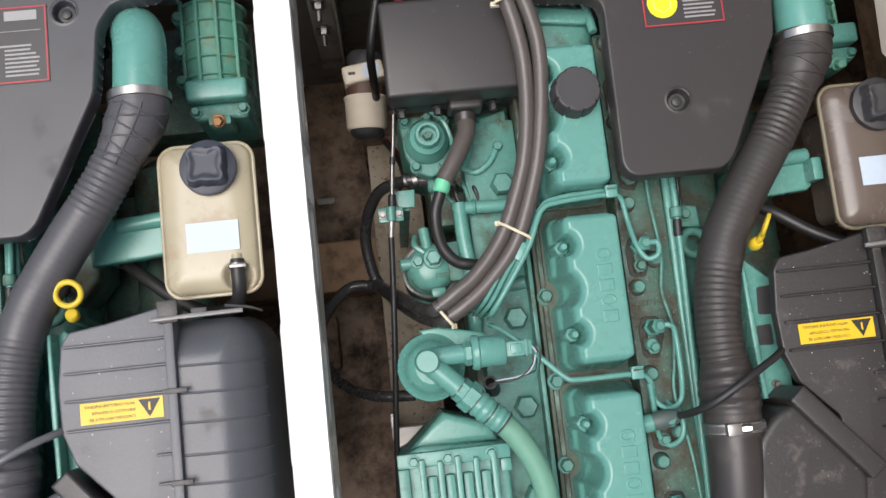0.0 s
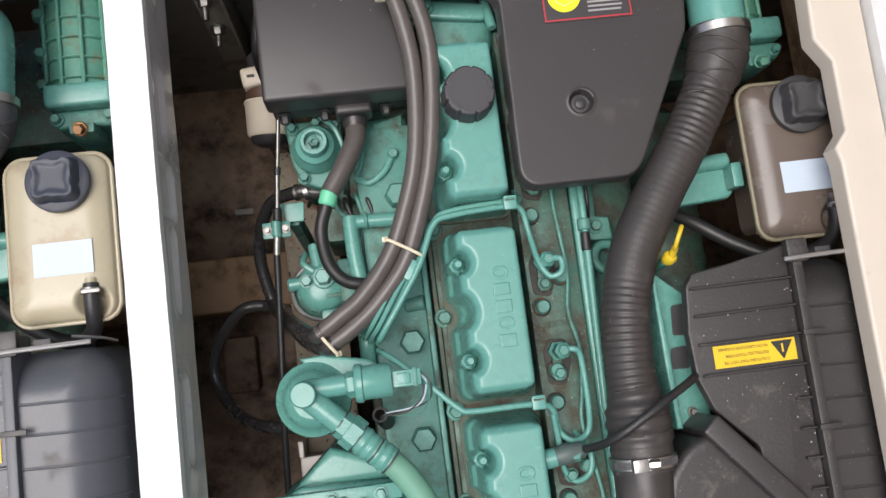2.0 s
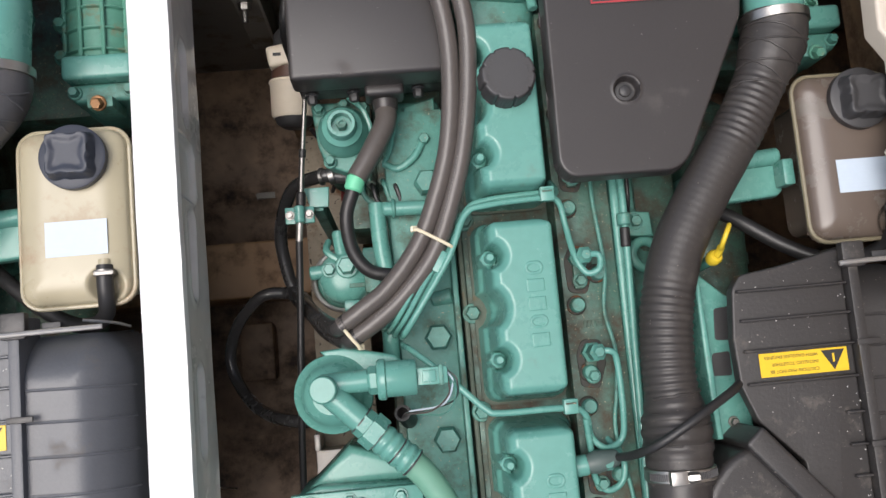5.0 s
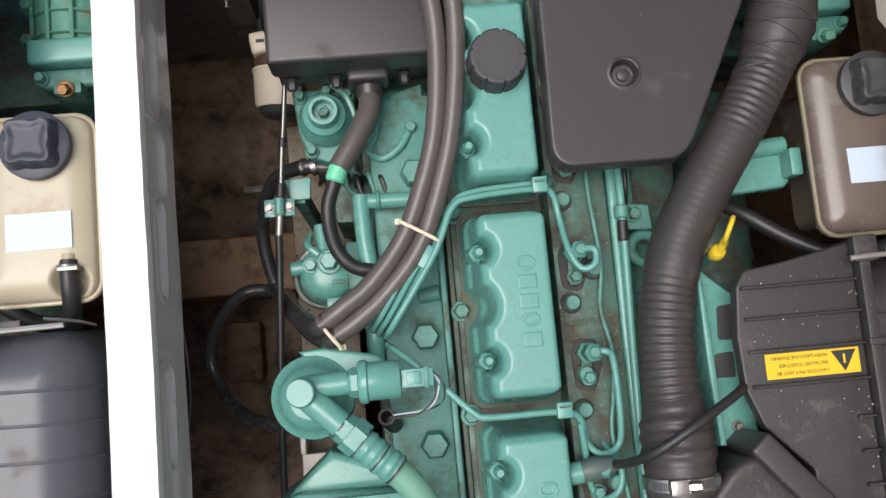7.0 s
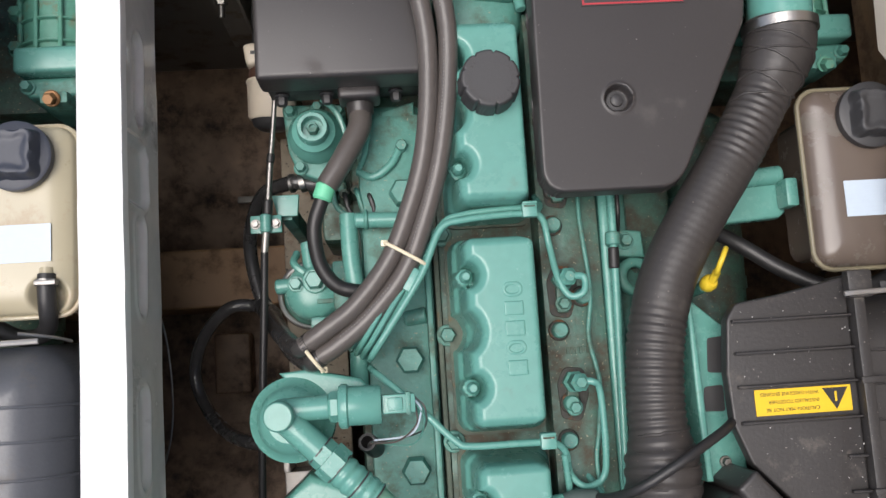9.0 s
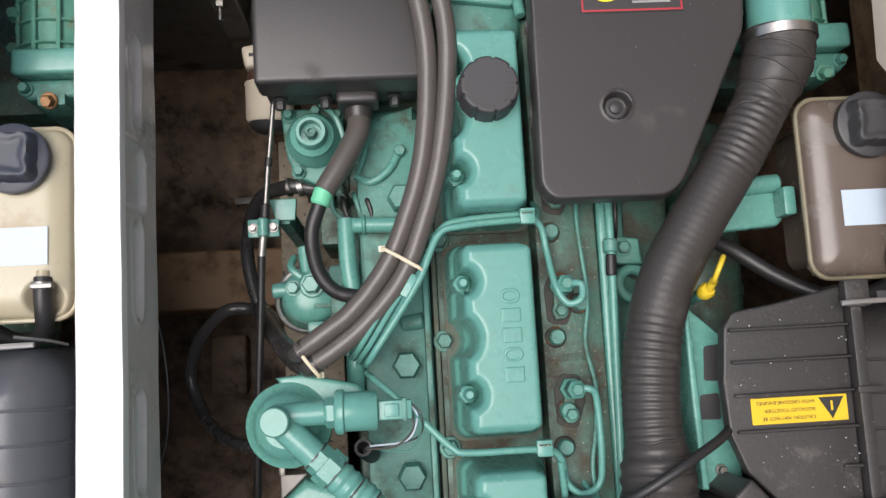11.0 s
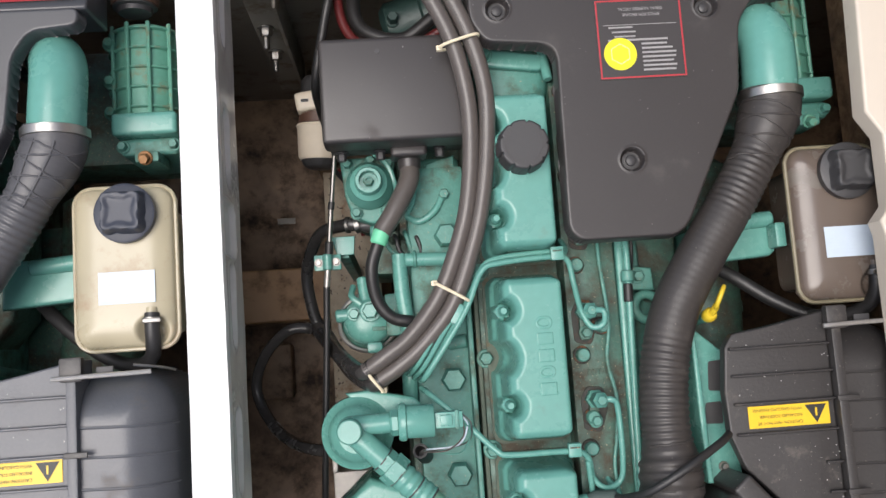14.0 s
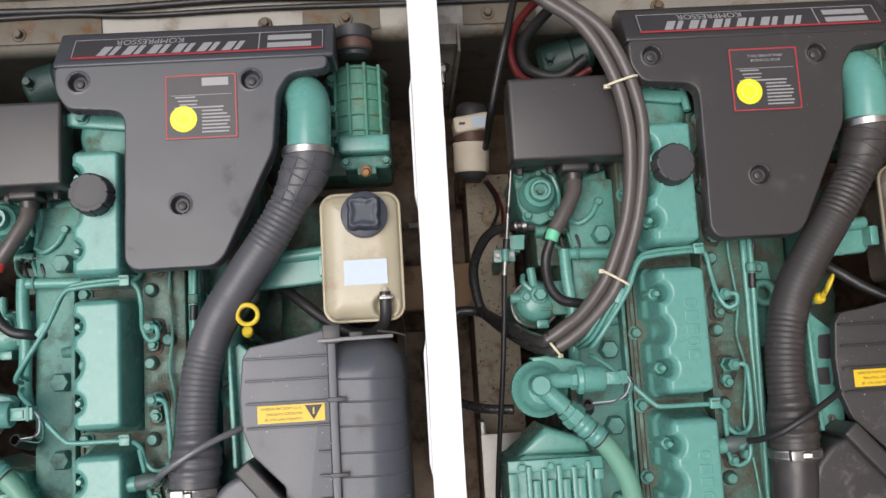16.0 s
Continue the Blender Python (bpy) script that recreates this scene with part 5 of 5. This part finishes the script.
for ob in list(made):
    twin = copy_thing(ob, Matrix.Translation(ob.location + Vector((-0.833, 0, 0))))
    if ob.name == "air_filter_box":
        repaint(twin, SKYLIT)
        twin["label"] = "black ribbed plastic air filter housing in a paler sky-lit colour with a yellow warning label"
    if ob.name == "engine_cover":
        # cool sky reflection on this cover is part of its colour
        repaint(twin, {"shell": PLASTIC_COOL_LIT, "rear_lip": PLASTIC_COOL_LIT})
        second = next(o for o in twin.children if o.name.startswith("sticker"))
        first = next(o for o in ob.children if o.name.startswith("sticker"))
        second.location.x += 0.010
        # only the second engine carries its serial patch
        for o in [o for o in first.children if o.name.startswith("serial_patch")] + [o for o in second.children if o.name.startswith("lettering")]:
            bpy.data.objects.remove(o)
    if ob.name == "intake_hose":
        # sky gloss on this hose is painted as a lighter rubber
        repaint(twin, {"hose": RUBBER_SKYLIT, "ridge": RUBBER_SKYLIT, "long_ridge": RUBBER_SKYLIT})
        # only the second hose carries lengthwise mould ridges
        for o in [o for o in ob.children_recursive if o.name.startswith("long_ridge")]:
            bpy.data.objects.remove(o)
        twin["label"] = "black ribbed rubber intake hose in a paler sky-lit colour with steel clamps"
    if ob.name == "marine_engine":
        for o in [o for o in twin.children_recursive if o.name.startswith(("embossed_mark", "return_pipe"))]:
            bpy.data.objects.remove(o)
    if ob.name == "supercharger":
        repaint(ob, {"end_bolt": GREEN_RUST})
    if ob.name == "expansion_tank":
        repaint(ob, {"shell": TANK_DARK, "lower_shell": TANK_DARK, "cap": CAPBLACK, "knob": CAPBLACK, "outlet": TANK_DARK, "seam": SEAMOLIVE})
        ob["label"] = "brown-stained translucent coolant expansion tank with a pale label"
    # what sets the second engine apart: red tape, a paler lead
    for o in twin.children:
        swap = REDTAPE if o.name.startswith("tape") else LEAD if o.name.startswith("lead") else None
        if swap:
            o.data = o.data.copy()
            o.data.materials[0] = swap
            o["label"] = "red tape band" if swap is REDTAPE else "silver-grey lead"


# ---- single things of the near engine ----
def starter_cables():
    t = thing("battery_cables", (0.08, 0.2, 0.62), "pair of thick dark battery cables bound with nylon ties", "cable")
    outer = [(0.000, 0.625, 0.735), (0.034, 0.580, 0.733), (0.091, 0.533, 0.731), (0.124, 0.471, 0.728), (0.143, 0.401, 0.723), (0.1425, 0.333, 0.716), (0.131, 0.258, 0.708), (0.113, 0.198, 0.700),
             (0.090, 0.146, 0.693), (0.054, 0.104, 0.688), (0.022, 0.079, 0.684), (-0.004, 0.064, 0.678)]
    inner = [(-0.026, 0.620, 0.735), (0.008, 0.580, 0.733), (0.066, 0.535, 0.731), (0.105, 0.463, 0.728), (0.122, 0.390, 0.723), (0.123, 0.325, 0.716), (0.114, 0.257, 0.708), (0.096, 0.202, 0.700),
             (0.074, 0.156, 0.693), (0.040, 0.115, 0.690), (0.008, 0.092, 0.688), (-0.014, 0.078, 0.682)]
    part("cable", tube(outer, 0.0098, 18, 9), CABLE, t)
    part("cable", tube(inner, 0.0098, 18, 9), CABLE, t)
    tails = ([(0.004, 0.068, 0.681), (-0.008, 0.063, 0.672), (-0.032, 0.076, 0.610), (-0.058, 0.104, 0.510), (-0.078, 0.131, 0.432)],
             [(-0.006, 0.083, 0.685), (-0.020, 0.077, 0.672), (-0.044, 0.093, 0.600), (-0.070, 0.118, 0.505), (-0.088, 0.138, 0.436)])
    for p in tails:
        part("tail", tube(p, 0.0100, 18, 9), CABLE_OILY, t, "black oily cable end")
    b = bmesh.new()
    line = resample(spline(outer[1:11], 9), 0.0035)
    for k in range(1, len(line) - 1):
        if (k // 9) % 4 == 3:
            continue
        d = (line[k + 1] - line[k - 1]).normalized()
        c = line[k] + (d.cross(Vector((0, 0, 1))).normalized() * 0.45 + Vector((0, 0, 0.89))) * 0.0098
        box(c - Vector((0.0005, 0.0008, 0.0002)), c + Vector((0.0005, 0.0008, 0.0004)), 0, 1, b)
    tagged(part("cable_print", b, material("worn_cable_print", (0.16, 0.15, 0.14), 0.5, bump=0), t, "faint printed line"), kind="stuff")
    part("loop", tube([(-0.080, 0.132, 0.440), (-0.100, 0.140, 0.425), (-0.134, 0.138, 0.42), (-0.172, 0.105, 0.39), (-0.191, 0.06, 0.36), (-0.178, 0.02, 0.37), (-0.145, -0.012, 0.42), (-0.10, -0.026, 0.485), (-0.05, -0.03, 0.50)], 0.0082, 14, 9), CABLE_OILY, t, "thin black cable loop")

    def tie(a, b, d, tail):
        a, b, d = Vector(a), Vector(b), Vector(d).normalized()
        mid, out = (a + b) / 2, (b - a).normalized()
        up = d.cross(out)
        half = (b - a).length / 2 + 0.0115
        pts = []
        for k in range(25):
            an = 2 * math.pi * k / 24
            pts.append(mid + out * half * math.copysign(abs(math.cos(an)) ** 0.6, math.cos(an)) + up * 0.0112 * math.copysign(abs(math.sin(an)) ** 0.6, math.sin(an)))
        s = sweep(pts, 0.0019, 8)
        tp = part("tie", s, TIE, t, "cream nylon cable tie")
        q = box((-0.0035, -0.003, -0.0035), (0.0035, 0.003, 0.0035), 0.001)
        bmesh.ops.translate(q, verts=q.verts, vec=mid - out * half * tail)
        part("tie_head", q, TIE, tp)

    tie((0.081, 0.1675, 0.697), (0.1000, 0.1560, 0.697), (0.5, 0.87, 0), 1.0)
    tie((0.105, 0.445, 0.729), (0.129, 0.452, 0.729), (0.3, -1, 0), 1.0)
    tie((-0.084, 0.135, 0.434), (-0.078, 0.130, 0.432), (-0.5, 0.6, -0.5), -1.0)
    tie((-0.0045, 0.0675, 0.680), (-0.0015, 0.0635, 0.679), (0.8, 0.57, 0.1), -1.0)
    return t


starter_cables()


def control_cable():
    t = thing("throttle_cable", (-0.06, 0.2, 0.55), "steel throttle rod in a black sleeve held by a green clamp", "control cable")
    part("rod", rod((-0.040, 0.352, 0.612), (-0.048, 0.288, 0.605), 0.0028, 10), STEEL, t)
    part("sleeve", rod((-0.0475, 0.292, 0.605), (-0.049, 0.282, 0.604), 0.0042, 10), CABLE_BLACK, t)
    part("rod", rod((-0.049, 0.283, 0.604), (-0.0535, 0.240, 0.600), 0.0034, 10), STEEL, t)
    part("sleeve", rod((-0.0535, 0.242, 0.600), (-0.055, 0.226, 0.598), 0.0055, 12), CABLE_BLACK, t)
    part("ferrule", rod((-0.055, 0.227, 0.598), (-0.0605, 0.184, 0.593), 0.0040, 12), ALU, t)
    part("outer_cable", tube([(-0.0603, 0.186, 0.593), (-0.065, 0.11, 0.585), (-0.072, 0.02, 0.57), (-0.082, -0.10, 0.53), (-0.09, -0.28, 0.46), (-0.095, -0.55, 0.40)], 0.0042, 12), CABLE_BLACK, t)
    cl = part("clamp", box((-0.075, 0.2065, 0.585), (-0.0405, 0.2265, 0.592), 0.002), GREEN, t, "green clamp with two screws")
    for x in (-0.069, -0.0465):
        part("screw", hexbolt((x, 0.2165, 0.592), 0.0042, 0.006), STEEL, cl)
    part("clamp_bridge", rod((-0.0575, 0.2065, 0.597), (-0.057, 0.2265, 0.5985), 0.0062, 12), GREEN, cl)
    part("support", prism([(-0.046, 0.226), (-0.024, 0.226), (-0.022, 0.25), (-0.052, 0.25)], 0.575, 0.581, 0.001), GREEN, t)
    part("support_leg", box((-0.044, 0.222, 0.206), (-0.030, 0.245, 0.575), 0.003), GREEN_CAST, t)
    return t


control_cable()


def fuel_hose():
    t = thing("fuel_hose", (-0.06, 0.2, 0.4), "black rubber fuel hose with a steel clip", "hose")
    part("hose", tube([(0.012, 0.262, 0.558), (-0.012, 0.266, 0.560), (-0.036, 0.268, 0.556), (-0.074, 0.262, 0.510), (-0.0976, 0.217, 0.456), (-0.0930, 0.160, 0.434), (-0.082, 0.134, 0.430)], 0.0085, 16), CABLE_OILY, t)
    part("clip", band((-0.019, 0.267, 0.560), (1, 0.2, 0.1), 0.0098, 0.007, 0.001), STEEL, t, "steel hose clip")
    part("clip", band((-0.031, 0.268, 0.557), (1, 0.0, 0.2), 0.0098, 0.005, 0.001), STEEL, t, "steel hose clip")
    return t


fuel_hose()


def ivory_unit():
    t = thing("bilge_pump", (-0.09, 0.40, 0.40), "ivory plastic pump body with a brown band", "pump")
    part("body", lathe((-0.100, 0.357, 0.575), (-0.098, 0.404, 0.580), [(0, 0.026), (0.08, 0.0285), (0.9, 0.0295), (0.94, 0.031), (1, 0.030)], 36), IVORY, t)
    part("band", lathe((-0.098, 0.404, 0.580), (-0.0965, 0.418, 0.581), [(0, 0.0275), (1, 0.0275)], 32), BROWN, t, "dark brown band")
    q = box((-0.029, -0.0135, 0.552), (0.029, 0.0135, 0.610), 0.006, 3)
    bmesh.ops.transform(q, matrix=Matrix.Translation((-0.097, 0.432, 0)) @ Matrix.Rotation(radians(8), 4, "Z"), verts=q.verts)
    part("head", q, IVORY, t)
    part("head_label", box((-0.098, 0.423, 0.6102), (-0.074, 0.441, 0.6108)), PAPER, t, "pale label")
    part("head_slot", box((-0.118, 0.428, 0.6102), (-0.108, 0.432, 0.6108)), CAPBLACK, t)
    part("nose", lathe((-0.100, 0.357, 0.575), (-0.101, 0.344, 0.574), [(0, 0.025), (0.6, 0.022), (1, 0.014)], 24), CAPBLACK, t, "dark pump end")
    part("motor", lathe((-0.0945, 0.444, 0.581), (-0.091, 0.467, 0.583), [(0, 0.026), (0.7, 0.027), (1, 0.022)], 28), CAPBLACK, t, "black motor")
    part("wire", tube([(-0.080, 0.340, 0.58), (-0.062, 0.318, 0.55), (-0.055, 0.30, 0.50), (-0.07, 0.27, 0.46)], 0.003, 8), CABLE_BLACK, t)
    part("wire", tube([(-0.075, 0.342, 0.57), (-0.058, 0.325, 0.54), (-0.048, 0.295, 0.52), (-0.05, 0.26, 0.50)], 0.003, 8), RED, t, "red wire")
    part("mount", box((-0.11, 0.36, 0.215), (-0.075, 0.42, 0.548), 0.005), BILGE, t)
    grow, pivot = 1.18, Vector((-0.207, 0.061, 1.958))
    t.location = pivot + (Vector(t.location) - pivot) * grow
    t.scale = (grow, grow, grow)
    return t


ivory_unit()


def starter_motor(dx, leads):
    label = "dark green starter motor with red battery leads" if leads else "dark green grimy starter motor by the bulkhead"
    t = thing("starter_motor", (0.07 + dx, 0.57, FLOOR), label, "starter motor", "starter motors")
    part("body", lathe((0.035 + dx, 0.575, 0.50), (0.125 + dx, 0.594, 0.52), [(0, 0.028), (0.1, 0.036), (0.62, 0.036), (0.66, 0.032), (0.92, 0.032), (1, 0.024)], 28), STARTER, t)
    part("mount", box((0.05 + dx, 0.54, FLOOR), (0.11 + dx, 0.595, 0.49), 0.006), GREEN_DIRTY, t)
    part("terminal", hexbolt((0.046 + dx, 0.575, 0.535), 0.008, 0.02), STARTER, t)
    if leads:
        part("lead", tube([(0.045, 0.622, 0.70), (0.005, 0.622, 0.66), (-0.025, 0.59, 0.60), (-0.010, 0.540, 0.57), (0.05, 0.522, 0.56), (0.11, 0.545, 0.57)], 0.0065, 14), RED, t, "red battery lead")
        part("lead", tube([(0.055, 0.622, 0.69), (0.025, 0.610, 0.65), (-0.004, 0.585, 0.60), (0.004, 0.550, 0.575), (0.055, 0.535, 0.57), (0.10, 0.56, 0.58)], 0.009, 14), CABLE_BLACK, t, "black battery lead")
    t.location.y -= 0.022
    return t


starter_motor(0.0, True)
starter_motor(-0.868, False)


def wall_bracket():
    t = thing("wall_bracket", (-0.13, 0.60, 0.30), "grey steel angle bracket with two bolts", "bracket")
    part("plate", box((-0.150, 0.588, 0.20), (-0.112, 0.625, 0.60), 0.003), BULKHEAD, t)
    part("flange", box((-0.1115, 0.575, 0.20), (-0.1065, 0.636, 0.60), 0.002), BULKHEAD, t)
    for z in (0.50, 0.40):
        part("bolt", hexbolt((-0.133, 0.588, z), 0.009, 0.014, up=(0, -1, 0)), STEEL, t)
        part("bolt_shank", rod((-0.133, 0.574, z), (-0.133, 0.555, z), 0.0045, 10), STEEL, t)
    t.location.y -= 0.022
    return t


wall_bracket()

# black hose dropping over the pump, and cables along the ledge
single("drop_hose", tube([(-0.010, 0.665, 0.748), (-0.018, 0.632, 0.69), (-0.032, 0.575, 0.62), (-0.047, 0.520, 0.598), (-0.062, 0.457, 0.575), (-0.062, 0.440, 0.50), (-0.060, 0.435, 0.42)], 0.0062, 14),
       CABLE_BLACK, "black hose dropping from the ledge beside the pump", "hose")
single("ledge_cable", tube([(-1.0, 0.652, 0.610), (-0.7, 0.647, 0.610), (-0.45, 0.654, 0.610), (-0.2, 0.648, 0.610), (0.1, 0.654, 0.610), (0.5, 0.650, 0.610)], 0.006, 12),
       CABLE_BLACK, "black cable lying along the ledge", "cable", group="ledge cables")
single("ledge_cable", tube([(-1.0, 0.634, 0.609), (-0.75, 0.640, 0.609), (-0.62, 0.634, 0.609), (-0.4, 0.637, 0.609), (-0.1, 0.634, 0.609), (0.5, 0.634, 0.609)], 0.0045, 12),
       CABLE_BLACK, "black cable lying along the ledge", "cable", group="ledge cables")
for x, y in ((-0.810, 0.611), (-0.42, 0.612), (-0.290, 0.614), (-0.060, 0.613), (0.22, 0.612)):
    t = thing("flange_bolt", (x, y, 0.603), "round bolt head in the rusty bulkhead flange", "bolt", "flange bolts")
    part("washer", rod((x, y, 0.602), (x, y, 0.607), 0.0115, 18), RUSTPLATE, t)
    part("bolt_head", hexbolt((x, y, 0.607), 0.0070, 0.008, False), RUSTPLATE, t)
for x0, x1 in ((-0.90, -0.68), (-0.36, -0.235), (-0.10, 0.02)):
    single("backing_plate", box((x0, 0.596, 0.6025), (x1, 0.645, 0.6052), 0.001), RUSTPLATE, "rust-spotted backing plate on the bulkhead flange", "plate", group="backing plates")
single("bilge_scrap", box((-0.206, 0.374, FLOOR), (-0.170, 0.386, FLOOR + 0.006), 0.001), BULKHEAD, "dull grey scrap of tape on the bilge floor", "scrap")
single("bilge_wire", tube([(-0.228, 0.148, 0.400), (-0.225, 0.105, 0.370), (-0.224, 0.039, 0.350), (-0.232, -0.022, 0.330), (-0.256, -0.083, 0.300), (-0.280, -0.118, 0.260), (-0.280, -0.178, FLOOR)], 0.0013, 8), STEEL, "thin loose wire hanging in the bilge beside the beam", "wire")
